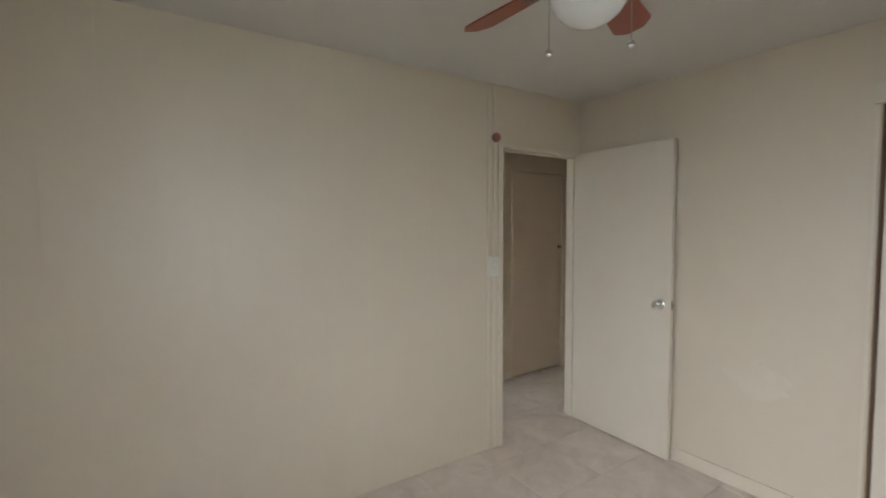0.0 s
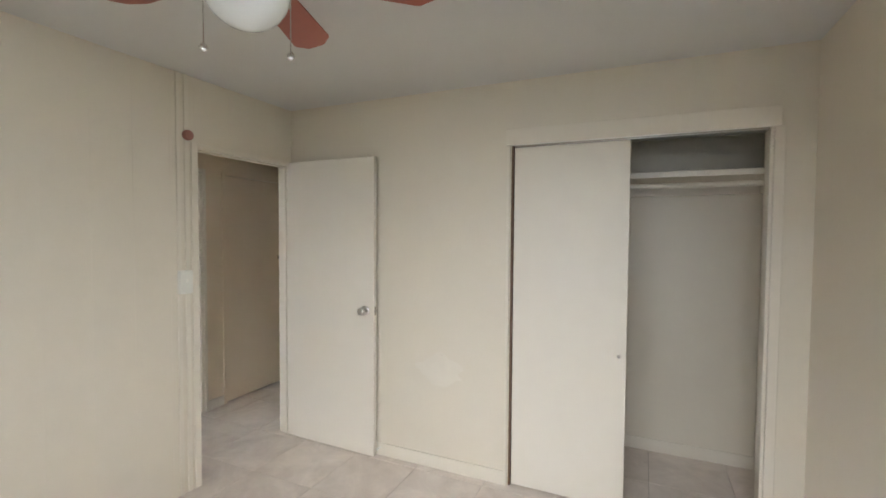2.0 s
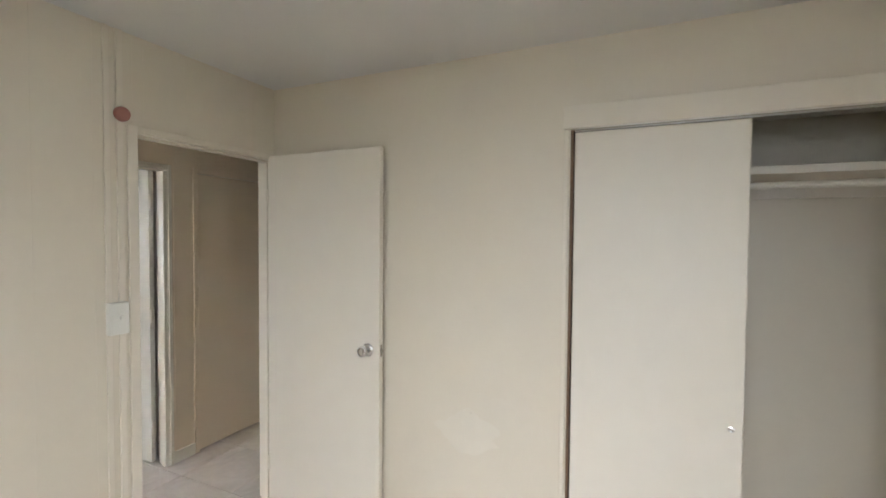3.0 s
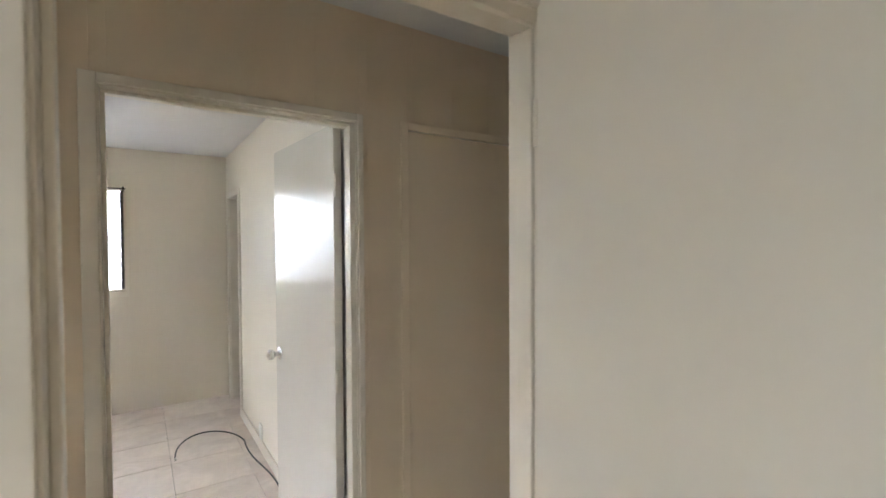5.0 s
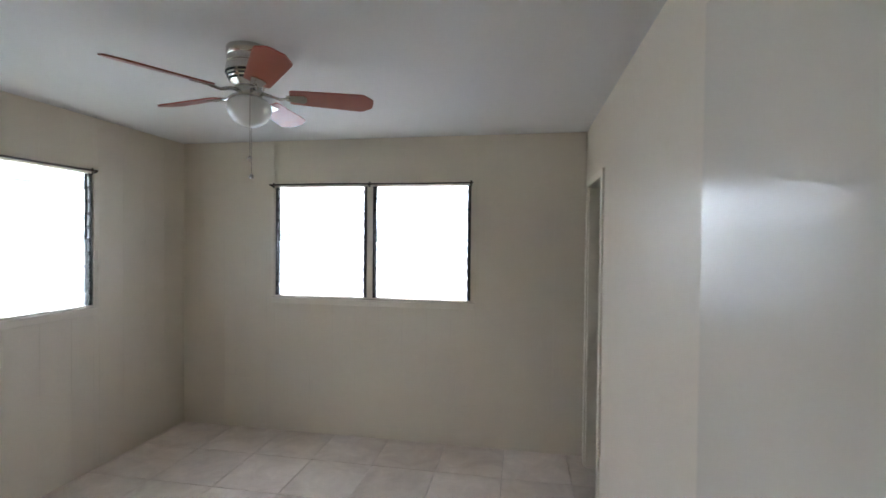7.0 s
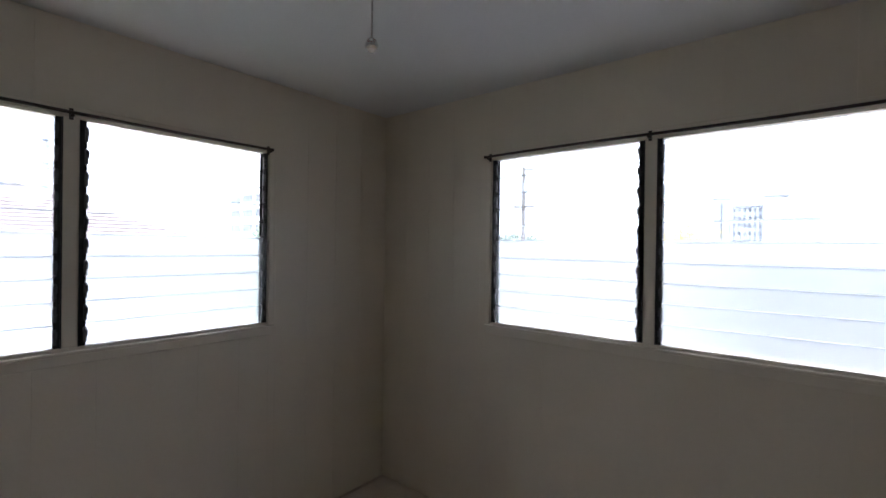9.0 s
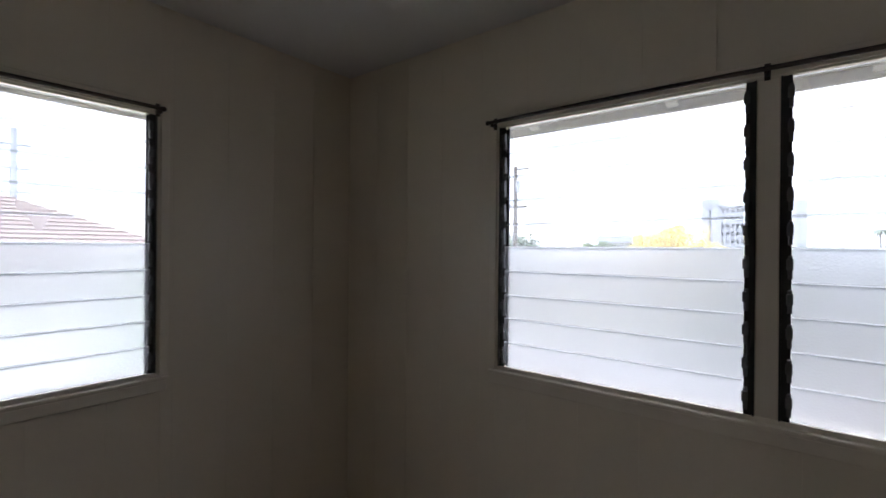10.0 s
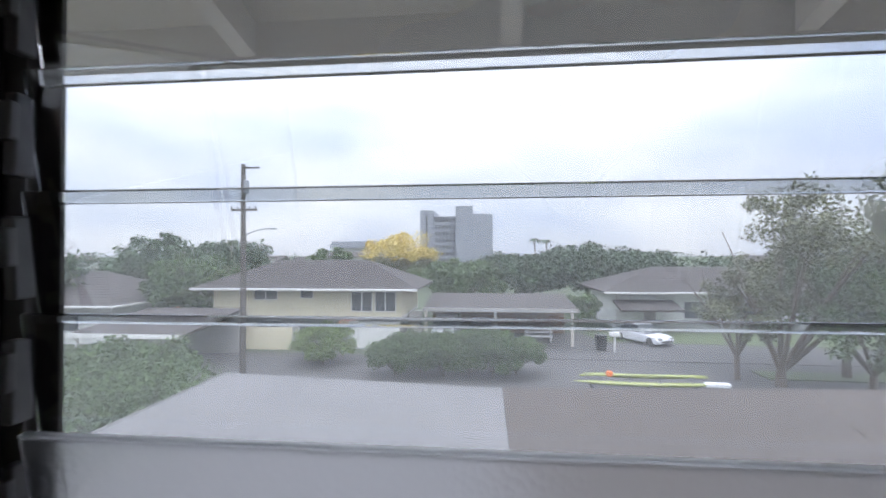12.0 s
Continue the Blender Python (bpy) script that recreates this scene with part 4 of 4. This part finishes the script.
for y, z, ln in ((0.0, 0.35, 3.7), (0.55, 0.62, 3.1)):
    bm = bmesh.new()
    rings = []
    for i in range(13):
        s = -1 + 2 * i / 12
        r = 0.13 * (1 - s ** 4) + 0.01
        rings.append([bm.verts.new((s * ln, y + r * math.cos(a), z + 0.10 * s * s + 0.8 * r * math.sin(a))) for a in (2 * math.pi * k / 10 for k in range(10))])
    for a, b in zip(rings, rings[1:]):
        for k in range(10):
            bm.faces.new((a[k], a[(k + 1) % 10], b[(k + 1) % 10], b[k]))
    bmesh.ops.recalc_face_normals(bm, faces=bm.faces[:])
    part("hull", bm, lime_mat, bo, "", True)
part("cover", boxed((-1.95, 0.2, 0.60), (-1.6, 0.5, 0.92), 0.1), orange_mat, bo, "orange cover", True)
for x in (-2.6, 0.2, 2.6):
    part("stand", boxed((x - 0.06, -0.3, 0), (x + 0.06, 0.8, 0.16)), black_mat, bo)
for x in (-2.4, -0.9, 0.6, 2.1):
    part("crossbeam", tube(bmesh.new(), [(x, -0.1, 0.44), (x + 0.1, 0.3, 0.66), (x + 0.15, 0.62, 0.70)], 0.035, n=8), black_mat, bo, "dark lashed crossbeam")
part("spar", tube(bmesh.new(), [(-3.3, 0.3, 0.66), (0.0, 0.28, 0.74), (3.0, 0.3, 0.68)], 0.04, n=8), lime_mat, bo, "lime yellow spar")
part("white_tip", boxed((2.7, -0.15, 0.30), (3.9, 0.25, 0.55), 0.08), carwhite_mat, bo, "white end", True)

# utility pole with cross-arms and a street lamp
up = thing("utility_pole", "tall weathered utility pole with cross-arms and a street lamp", "utility pole", pose(-13.7, 32.0, GZ))
part("pole", tube(bmesh.new(), [(0, 0, 0), (0.02, 0, 6), (0, 0, 12.25)], 0.19, 0.13, 12), pole_mat, up, smooth=True)
part("crossarm", boxed((-0.75, -0.08, 9.5), (0.85, 0.08, 9.64), 0.02), pole_mat, up)
part("crossarm", boxed((-0.1, -0.06, 12.0), (1.0, 0.06, 12.1), 0.02), pole_mat, up)
for x in (-0.7, -0.35, 0.4, 0.75):
    part("insulator", lathe(bmesh.new(), [(0.03, 0), (0.06, 0.05), (0.06, 0.14), (0.02, 0.18)], 10, Matrix.Translation((x, 0, 9.64))), conc_mat, up, "", True)
part("transformer", lathe(bmesh.new(), [(0.10, 0), (0.16, 0.03), (0.16, 0.75), (0.1, 0.8)], 14, Matrix.Translation((0.24, -0.1, 10.5))), conc_mat, up, "grey pole-mounted can", True)
lamp = part("lamp_arm", tube(bmesh.new(), [(0, 0, 8.0), (0.7, -0.1, 8.3), (1.5, -0.2, 8.45), (2.0, -0.25, 8.45)], 0.04, 0.03, 8), conc_mat, up, "thin curved lamp arm", True)
part("lamp_head", boxed((1.75, -0.35, 8.38), (2.2, -0.15, 8.48), 0.03), conc_mat, lamp)


um = thing("garden_umbrella", "closed red garden umbrella in the neighbouring yard", "umbrella", pose(-22.5, 38.5, GZ))
part("pole", tube(bmesh.new(), [(0, 0, 0), (0, 0, 3.1)], 0.03, n=8), white_mat, um)
part("canopy", lathe(bmesh.new(), [(0.10, 1.2), (0.22, 1.35), (0.16, 2.2), (0.05, 3.0), (0.01, 3.15)], 10), orange_mat, um, "folded red canopy", True)


# ---- trees ----
def leaf_mesh(name, clumps, per_clump, leaf, material, seed, flat=0.8):
    """Many small leaf faces gathered in uneven clumps (x, y, z, radius)."""
    rng = np.random.default_rng(seed)
    verts, faces = [], []
    for cx, cy, cz, r in clumps:
        d = rng.normal(size=(per_clump, 3))
        d /= np.linalg.norm(d, axis=1)[:, None]
        p = d * (r * rng.uniform(0.35, 1.05, size=(per_clump, 1))) * (1, 1, flat) + (cx, cy, cz)
        a, b = rng.normal(size=(per_clump, 3)), rng.normal(size=(per_clump, 3))
        a /= np.linalg.norm(a, axis=1)[:, None]
        b = np.cross(a, b)
        b /= np.linalg.norm(b, axis=1)[:, None]
        s = leaf * rng.uniform(0.6, 1.4, size=(per_clump, 1))
        k = sum(len(v) for v in verts)
        verts.append(np.stack([p - a * s, p + b * s * 0.55, p + a * s, p - b * s * 0.55], 1).reshape(-1, 3))
        faces += [(k + 4 * i, k + 4 * i + 1, k + 4 * i + 2, k + 4 * i + 3) for i in range(per_clump)]
    me = bpy.data.meshes.new(name)
    me.from_pydata(np.concatenate(verts).tolist(), [], faces)
    me.materials.append(material)
    return me


def tree(x, y, trunk, spread, top, label, leaf="green", clumps=40, per=130, size=0.16, seed=1, base=GZ, open_crown=0.0, lean=0.0, name="tree", category="tree", second=None):
    """A tree at (x, y): tapered trunk up to height trunk, limbs out to spread, crown up to top."""
    rng = random.Random(seed)
    t = thing(name, label, category, pose(x, y, base))
    bm = bmesh.new()
    r = max(0.06, top * 0.028)
    tube(bm, [(0, 0, 0), (0.1 * r, 0.3 * r, trunk * 0.5), (0, 0, trunk)], r, r * 0.75, 10)
    spots = []
    limbs = 7
    for k in range(limbs):
        a = 2 * math.pi * k / limbs + rng.uniform(-0.3, 0.3)
        q = spread * rng.uniform(0.5, 0.85)
        z = trunk + (top - trunk) * rng.uniform(0.35, 0.8)
        end = (lean + q * math.cos(a), q * math.sin(a), z)
        mid = (0.45 * end[0], 0.45 * end[1], trunk + 0.45 * (z - trunk) + 0.1 * spread * rng.uniform(-0.5, 0.6))
        tube(bm, [(0, 0, trunk * 0.9), mid, end], r * 0.55, r * 0.15, 7)
        for _ in range(2):
            e2 = (end[0] + rng.uniform(-1, 1) * spread * 0.3, end[1] + rng.uniform(-1, 1) * spread * 0.3, end[2] + rng.uniform(-0.05, 0.3) * (top - trunk))
            tube(bm, [mid, ((mid[0] + e2[0]) / 2, (mid[1] + e2[1]) / 2, (mid[2] + e2[2]) / 2 + 0.1), e2], r * 0.25, r * 0.08, 6)
            spots.append(e2)
        spots.append(end)
    part("trunk", bm, bark_mat, t, "grey brown trunk and limbs", True)
    cl = []
    for _ in range(clumps):
        if rng.random() < open_crown:
            sx, sy, sz = rng.choice(spots)
            cl.append((sx + rng.gauss(0, 0.12 * spread), sy + rng.gauss(0, 0.12 * spread), min(top, sz + rng.gauss(0, 0.08 * (top - trunk))), spread * rng.uniform(0.10, 0.2)))
        else:
            a, q = rng.uniform(0, 2 * math.pi), spread * math.sqrt(rng.random()) * 0.9
            hh = math.sqrt(max(0.0, 1 - (q / spread) ** 2))
            z = trunk + (top - trunk) * (0.45 + 0.5 * hh * rng.uniform(-0.75, 1.0))
            cl.append((lean + q * math.cos(a), q * math.sin(a), z, spread * rng.uniform(0.14, 0.27)))
    if open_crown:
        cl = [c for c in cl if c[0] > lean - 0.7 * spread and sum((c[0] - d[0]) ** 2 + (c[1] - d[1]) ** 2 + (c[2] - d[2]) ** 2 < (0.3 * spread) ** 2 for d in cl) > 2]
    cut = int(len(cl) * 0.6) if second else len(cl)
    if second:
        cl.sort(key=lambda c: -c[2])
    part("crown", leaf_mesh("crown", cl[:cut], per, size, leaf_mats[leaf], seed), None, t, "crown of many small leaves")
    if second:
        part("crown", leaf_mesh("crown", cl[cut:], per, size, leaf_mats[second], seed + 50), None, t, "lower green leaves")
    return t


tree(15.8, 31.9, 0.9, 4.7, 10.2, "large spreading street tree with thin olive foliage", "dry", 175, 150, 0.09, 3, open_crown=0.6, lean=2.2)
tree(14.3, 33.2, 1.4, 2.6, 6.4, "slim street tree with thin olive foliage", "dry", 90, 130, 0.085, 41, open_crown=0.4)
tree(18.9, 30.2, 1.2, 3.6, 7.2, "low street tree with olive green foliage", "green", 110, 140, 0.095, 42, open_crown=0.3)
tree(20.5, 34.0, 2.2, 5.0, 8.5, "leafy green street tree", "green", 110, 150, 0.12, 4, open_crown=0.3)
tree(-16.0, 92.0, 3.0, 7.6, 11.4, "tree covered in bright yellow blossom", "yellow", 75, 190, 0.2, 5, second="dry")
tree(-27.5, 86.0, 2.0, 4.0, 8.3, "small tree with a little yellow blossom", "green", 40, 90, 0.3, 6)
tree(13.5, 66.0, 2.4, 7.0, 8.0, "dense dark green tree behind the carport", "dark", 80, 150, 0.26, 7)
tree(5.5, 64.0, 2.0, 6.0, 7.2, "dense dark green tree behind the carport", "dark", 70, 140, 0.26, 8)
tree(21.0, 72.0, 2.4, 5.5, 7.6, "dense green tree behind the white house", "dark", 60, 130, 0.26, 9)
tree(-2.0, 58.0, 2.0, 5.0, 6.4, "green tree behind the house", "green", 60, 130, 0.22, 10)
tree(-24.5, 44.0, 2.0, 4.2, 7.2, "leafy green tree beside the house", "green", 60, 140, 0.18, 11)
tree(-31.0, 58.0, 2.4, 6.0, 8.8, "broad green tree between the roofs", "dark", 70, 130, 0.24, 12)
tree(-40.0, 60.0, 2.4, 6.0, 9.6, "broad green tree between the roofs", "dark", 70, 130, 0.24, 13)
tree(-9.6, 18.6, 1.2, 2.9, 3.9, "bushy green tree below the window", "green", 80, 260, 0.055, 14)
tree(-12.6, 22.0, 1.4, 2.6, 3.9, "bushy green tree below the window", "green", 50, 180, 0.085, 15)
tree(-9.8, 34.6, 0.3, 2.0, 2.6, "rounded yellow green bush by the fence", "light", 60, 170, 0.08, 16, name="bush", category="bush")
for k, (x, tall) in enumerate(((-4.7, 2.2), (-3.3, 2.75), (-1.9, 3.0), (-0.5, 2.7), (0.9, 2.85), (2.2, 2.2))):
    tree(x, 32.4 + 0.5 * (k % 2), 0.2, 1.7, tall, "rounded hedge bush at the street edge", "green", 60, 200, 0.07, 20 + k, name="bush", category="bush")
tree(9.0, 49.5, 1.0, 2.2, 3.6, "green garden bush beside the carport", "green", 36, 110, 0.13, 30, name="bush", category="bush")
tree(-34.0, 27.0, 2.0, 4.0, 7.6, "green tree in the neighbouring garden", "green", 50, 130, 0.18, 31)
tree(-30.5, 24.2, 2.2, 3.6, 8.3, "green tree beyond the side window", "green", 60, 130, 0.18, 32)
tree(-38.0, 40.0, 2.2, 5.0, 7.8, "green tree beyond the side window", "dark", 60, 120, 0.22, 33)


def palm(x, y, height, seed):
    rng = random.Random(seed)
    t = thing("palm_tree", "tall slender palm with a tuft of fronds", "palm tree", pose(x, y, GZ), group="far palms")
    part("trunk", tube(bmesh.new(), [(0, 0, 0), (0.4, 0, height * 0.5), (0.2, 0, height)], 0.35, 0.22, 8), bark_mat, t, smooth=True)
    for k in range(14):
        a = 2 * math.pi * k / 14
        ln = rng.uniform(2.6, 3.6)
        lift = rng.uniform(0.1, 1.4)
        bm = bmesh.new()
        prev = None
        for i in range(6):
            s = i / 5
            c = Vector((0.2 + ln * s * math.cos(a), ln * s * math.sin(a), height + lift * s - 2.4 * s * s))
            side = Vector((-math.sin(a), math.cos(a), -0.4)) * 0.42 * (1 - 0.7 * s)
            now = (bm.verts.new(c - side), bm.verts.new(c), bm.verts.new(c + side * Vector((1, 1, -1)).x))
            if prev:
                bm.faces.new((prev[0], prev[1], now[1], now[0]))
                bm.faces.new((prev[1], prev[2], now[2], now[1]))
            prev = now
        part("frond", bm, leaf_mats["dark"], t)
    return t


palm(20.6, 200, 13.5, 1)
palm(25.6, 201, 13.0, 2)

# apartment tower
ap = thing("apartment_tower", "grey concrete apartment tower with open galleries", "apartment building")
part("wall", boxed((-11.3, 180, GZ), (2.9, 196, 17.4)), conc_mat, ap, "blank grey end wall")
part("wall", boxed((-11.3, 179.7, 17.4), (-4.8, 190, 20.5)), conc_mat, ap, "lift tower")
part("wall", boxed((-11.25, 179.7, GZ), (-4.8, 179.98, 17.4)), conc_mat, ap)
part("wall", boxed((-25.6, 183, GZ), (-20.2, 200, 19.2)), conc_mat, ap, "stair tower")
part("wall", boxed((-20.2, 186, GZ), (-11.3, 199, 16.0)), conc_mat, ap)
for k in range(8):
    z = GZ + 0.3 + 2.62 * k
    part("gallery_floor", boxed((-20.2, 182.5, z - 0.22), (-11.3, 186, z)), conc_mat, ap)
    part("railing", boxed((-20.2, 182.4, z), (-11.3, 182.5, z + 1.0)), conc_mat, ap)
    for i in range(4):
        part("window", boxed((-19.9 + 2.2 * i, 185.9, z + 0.8), (-18.2 + 2.2 * i, 185.98, z + 2.1)), conc_dark, ap, "dark opening")
    part("joint", boxed((-4.6, 179.93, z - 0.06), (2.85, 179.995, z + 0.06)), grey_wall_mat, ap)
for i in range(7):
    part("pillar", boxed((-20.15 + 1.42 * i, 182.2, GZ), (-19.6 + 1.42 * i, 182.75, 16.6)), conc_mat, ap)
part("parapet", boxed((-20.2, 182.2, 15.9), (-11.35, 186.0, 16.7)), conc_mat, ap)
part("stair_slit", boxed((-23.4, 182.93, GZ + 3), (-22.6, 182.99, 17.5)), conc_dark, ap, "dark stair window strip")

# second tower beyond the side window
ap2 = thing("apartment_tower", "pale apartment tower with dark bands of windows", "apartment building")
part("wall", boxed((-82, 44, GZ), (-64, 70, 11.8)), white_mat, ap2)
for k in range(6):
    for y0 in (45.0, 50.5, 56.0, 61.5):
        part("window", boxed((-64.0, y0, -4.0 + 2.6 * k), (-63.95, y0 + 4.4, -2.7 + 2.6 * k)), conc_dark, ap2, "dark window band")
        part("window", boxed((-81.5 + 4.4 * (y0 - 45) / 5.5, 43.95, -4.0 + 2.6 * k), (-78.0 + 4.4 * (y0 - 45) / 5.5, 44.0, -2.7 + 2.6 * k)), conc_dark, ap2, "dark window band")

# long low building and scattered far houses
lb = thing("school_building", "long low building with a dark roof far off", "building")
part("wall", boxed((-60, 181, GZ), (-34, 192, 4.4)), white_mat, lb)
part("roof", prism(bmesh.new(), [(179.5, 4.4), (193, 4.4), (190, 7.1), (183, 7.1)], "x", -61.5, -33), conc_dark, lb, "dark roof")
for i in range(8):
    part("window", boxed((-59 + 3.1 * i, 180.9, 1.5), (-57 + 3.1 * i, 180.99, 3.4)), conc_dark, lb)
rng = random.Random(8)
for k in range(26):
    x, y = rng.uniform(-150, 160), rng.uniform(110, 240)
    if -40 < x < 12 and y < 200:
        x -= 60
    w, d, hgt = rng.uniform(9, 16), rng.uniform(8, 12), rng.uniform(4, 6.6)
    fh = thing("house", "small far house among the trees", "house", pose(x, y, GZ), group="far houses")
    part("wall", boxed((-w / 2, 0, 0), (w / 2, d, hgt)), white_mat, fh)
    part("roof", prism(bmesh.new(), [(-0.6, hgt), (d + 0.6, hgt), (d / 2, hgt + 1.9)], "x", -w / 2 - 0.6, w / 2 + 0.6), shingle_mat if k % 3 else redroof_mat, fh)
    for i in range(3):
        part("window", boxed((-w / 2 + 0.8 + i * w / 3.3, -0.06, hgt - 2.0), (-w / 2 + 2.4 + i * w / 3.3, -0.005, hgt - 0.8)), conc_dark, fh)

# far woods round the horizon
clumps = []
for k in range(900):
    a = rng.uniform(0, 2 * math.pi)
    q = rng.uniform(105, 420)
    x, y = q * math.cos(a), q * math.sin(a)
    if -75 < x < 30 and 60 < y < 205:
        continue
    r = rng.uniform(3, 7)
    clumps.append((x, y, GZ + rng.uniform(0.5, 3.0) + q * 0.002, r))
wood = new("far_woods", leaf_mesh("far_woods", clumps, 150, 0.62, leaf_mats["dark"], 77))
tagged(wood, "far green woods round the horizon", "woods", kind="stuff")
clumps = [(rng.uniform(-75, 32), rng.uniform(98, 172), GZ + rng.uniform(0.5, 3.2), rng.uniform(2.5, 4.5)) for _ in range(260)]
wood = new("near_woods", leaf_mesh("near_woods", clumps, 240, 0.3, leaf_mats["green"], 78))
tagged(wood, "green treetops between the houses", "woods", kind="stuff")

# white house behind the street tree, houses at the other side
h2 = thing("house", "white house with a brown roof behind the street tree", "house")
part("wall", boxed((12.5, 50, GZ), (30, 60, -1.7)), white_mat, h2)
hip_roof(h2, 11.2, 31.5, 48.8, 61.2, -1.7, 0.34, shingle_mat)
part("gutter", boxed((11.15, 48.7, -1.85), (31.5, 48.79, -1.68), 0.02), white_mat, h2, "white painted gutter")
part("porch_roof", prism(bmesh.new(), [(47.4, -3.1), (50, -2.5), (50, -2.7), (47.4, -3.3)], "x", 12.2, 17.5), shingle_mat, h2)
window_at(h2, 18.5, 21, -4.2, -2.6, 49.98, 2)
window_at(h2, 23, 26, -4.2, -2.6, 49.98, 2)
part("door", boxed((15.0, 49.93, GZ), (16.0, 49.99, -3.2)), grey_wall_mat, h2)
h3 = thing("house", "low house with a dark roof beside the street", "house")
part("wall", boxed((-43, 39, GZ), (-28.4, 48, -2.2)), white_mat, h3)
hip_roof(h3, -44.2, -27.2, 37.8, 49.2, -2.1, 0.42, shingle_mat)
part("gutter", boxed((-44.25, 37.7, -2.25), (-27.15, 37.79, -2.08), 0.02), white_mat, h3, "white painted gutter")
part("gutter", boxed((-27.19, 37.8, -2.25), (-27.1, 49.2, -2.08), 0.02), white_mat, h3, "white painted gutter")
window_at(h3, -34, -31, -4.2, -2.8, 38.98, 2)
h4 = thing("garage", "low garage with a pale roof edge and dark roof", "garage")
part("roof", prism(bmesh.new(), [(31.0, -2.9), (37.5, -2.1), (37.5, -2.25), (31.0, -3.05)], "x", -24, -16.8), shingle_mat, h4)
part("fascia", boxed((-24.05, 30.93, -3.1), (-16.75, 30.99, -2.85)), white_mat, h4)
for x in (-23.6, -20, -17):
    part("post", boxed((x - 0.07, 31.2, GZ), (x + 0.07, 31.34, -3.0)), white_mat, h4)
part("back_wall", boxed((-24, 37.0, GZ), (-16.8, 37.2, -2.3)), grey_wall_mat, h4)
h5 = thing("house", "neighbouring house with a reddish brown hip roof", "house")
part("wall", boxed((-17.7, -3.2, GZ), (-9.3, 8.7, 1.5)), white_mat, h5)
hip_roof(h5, -18.5, -8.5, -4.0, 9.47, 1.5, 0.436, redroof_mat, courses=28)
part("vent_pipe", tube(bmesh.new(), [(-10.6, 6.3, 2.2), (-10.6, 6.3, 2.75)], 0.05, n=8), conc_mat, h5)
wp = thing("utility_pole", "far pale utility pole", "utility pole", pose(-30, 9.95, GZ))
part("pole", tube(bmesh.new(), [(0, 0, 0), (0, 0, 12.7)], 0.2, 0.14, 8), conc_mat, wp)
for z in (9.4, 10.6, 11.8):
    part("crossarm", boxed((-0.08, -0.7, z), (0.08, 0.7, z + 0.12)), conc_mat, wp)


# ---- pieces: wall boards and floor tiles ----
def boards(parent, axis, face, sign, a0, a1, openings=(), width=0.196, z0=0.002, z1=2.4195, material=None):
    """Vertical boards 4 mm proud of a wall's face, cut round its openings."""
    cuts = sorted({a0, a1, *[c for o in openings for c in o[:2] if a0 < c < a1], *[a0 + width * k for k in range(1, int((a1 - a0) / width) + 1)]})
    shared = {}
    for p, q in zip(cuts, cuts[1:]):
        if q - p < 0.012:
            continue
        spans = [(z0, z1)]
        for o0, o1, bot, top in openings:
            if o0 - 1e-6 <= p and q <= o1 + 1e-6:
                spans = [(z0, bot), (top, z1)] if bot > z0 else [(top, z1)]
        for u, v in spans:
            key = (round(q - p, 3), round(v - u, 3))
            if key not in shared:
                w, hgt = q - p, v - u
                bm = bmesh.new()
                g, d = 0.0007, 0.0035
                prof = [(0, 0), (w, 0), (w, d - g), (w - g, d), (g, d), (0, d - g)]
                if axis == "x":
                    prism(bm, [(s, sign * t) for s, t in prof], "z", 0, hgt)
                else:
                    prism(bm, [(sign * t, s) for s, t in prof], "z", 0, hgt)
                shared[key] = mesh_of("board", bm, material or wall_mat)
            loc = (p, face, u) if axis == "x" else (face, p, u)
            part("board", shared[key], None, parent, m=Matrix.Translation(loc))


boards(wall_1, "x", 2.745, -1, -0.678, 2.623, [(1.831, 2.6275, 0, 2.034)], 0.1965)
boards(wall_7, "x", 7.145, -1, -0.678, 2.678, [(0.175, 1.84, 1.125, 2.05)])
boards(wall_5, "x", 3.69, -1, -0.678, 3.948, [(1.831, 2.627, 0, 2.034), (2.822, 3.498, 0, 2.018)], material=hall_bounce_mat)
boards(wall_4, "y", -0.68, 1, 3.792, 7.143, [(4.635, 6.30, 1.125, 2.05)])

P = 0.46
bm = bmesh.new()
e, d = 0.0022, 0.0012
half = P / 2 - 0.0016
rings = []
for z, r in ((-0.0115, half), (-d, half), (0.0, half - e)):
    rings.append([bm.verts.new((sx * r, sy * r, z)) for sx, sy in ((-1, -1), (1, -1), (1, 1), (-1, 1))])
for lo_v, hi_v in zip(rings, rings[1:]):
    for i in range(4):
        bm.faces.new((lo_v[i], lo_v[(i + 1) % 4], hi_v[(i + 1) % 4], hi_v[i]))
bm.faces.new(rings[-1])
tile_mesh = mesh_of("tile", bm, tile_mat)
for i in range(-7, 5):
    for j in range(-5, 13):
        x, y = 2.10 + P * (i + 0.5), 1.66 + P * (j + 0.5)
        if -0.9 < x < 4.2 and -0.7 < y < 7.3:
            part("tile", tile_mesh, None, floor, m=pose(x, y, random.uniform(-0.0004, 0.0)))
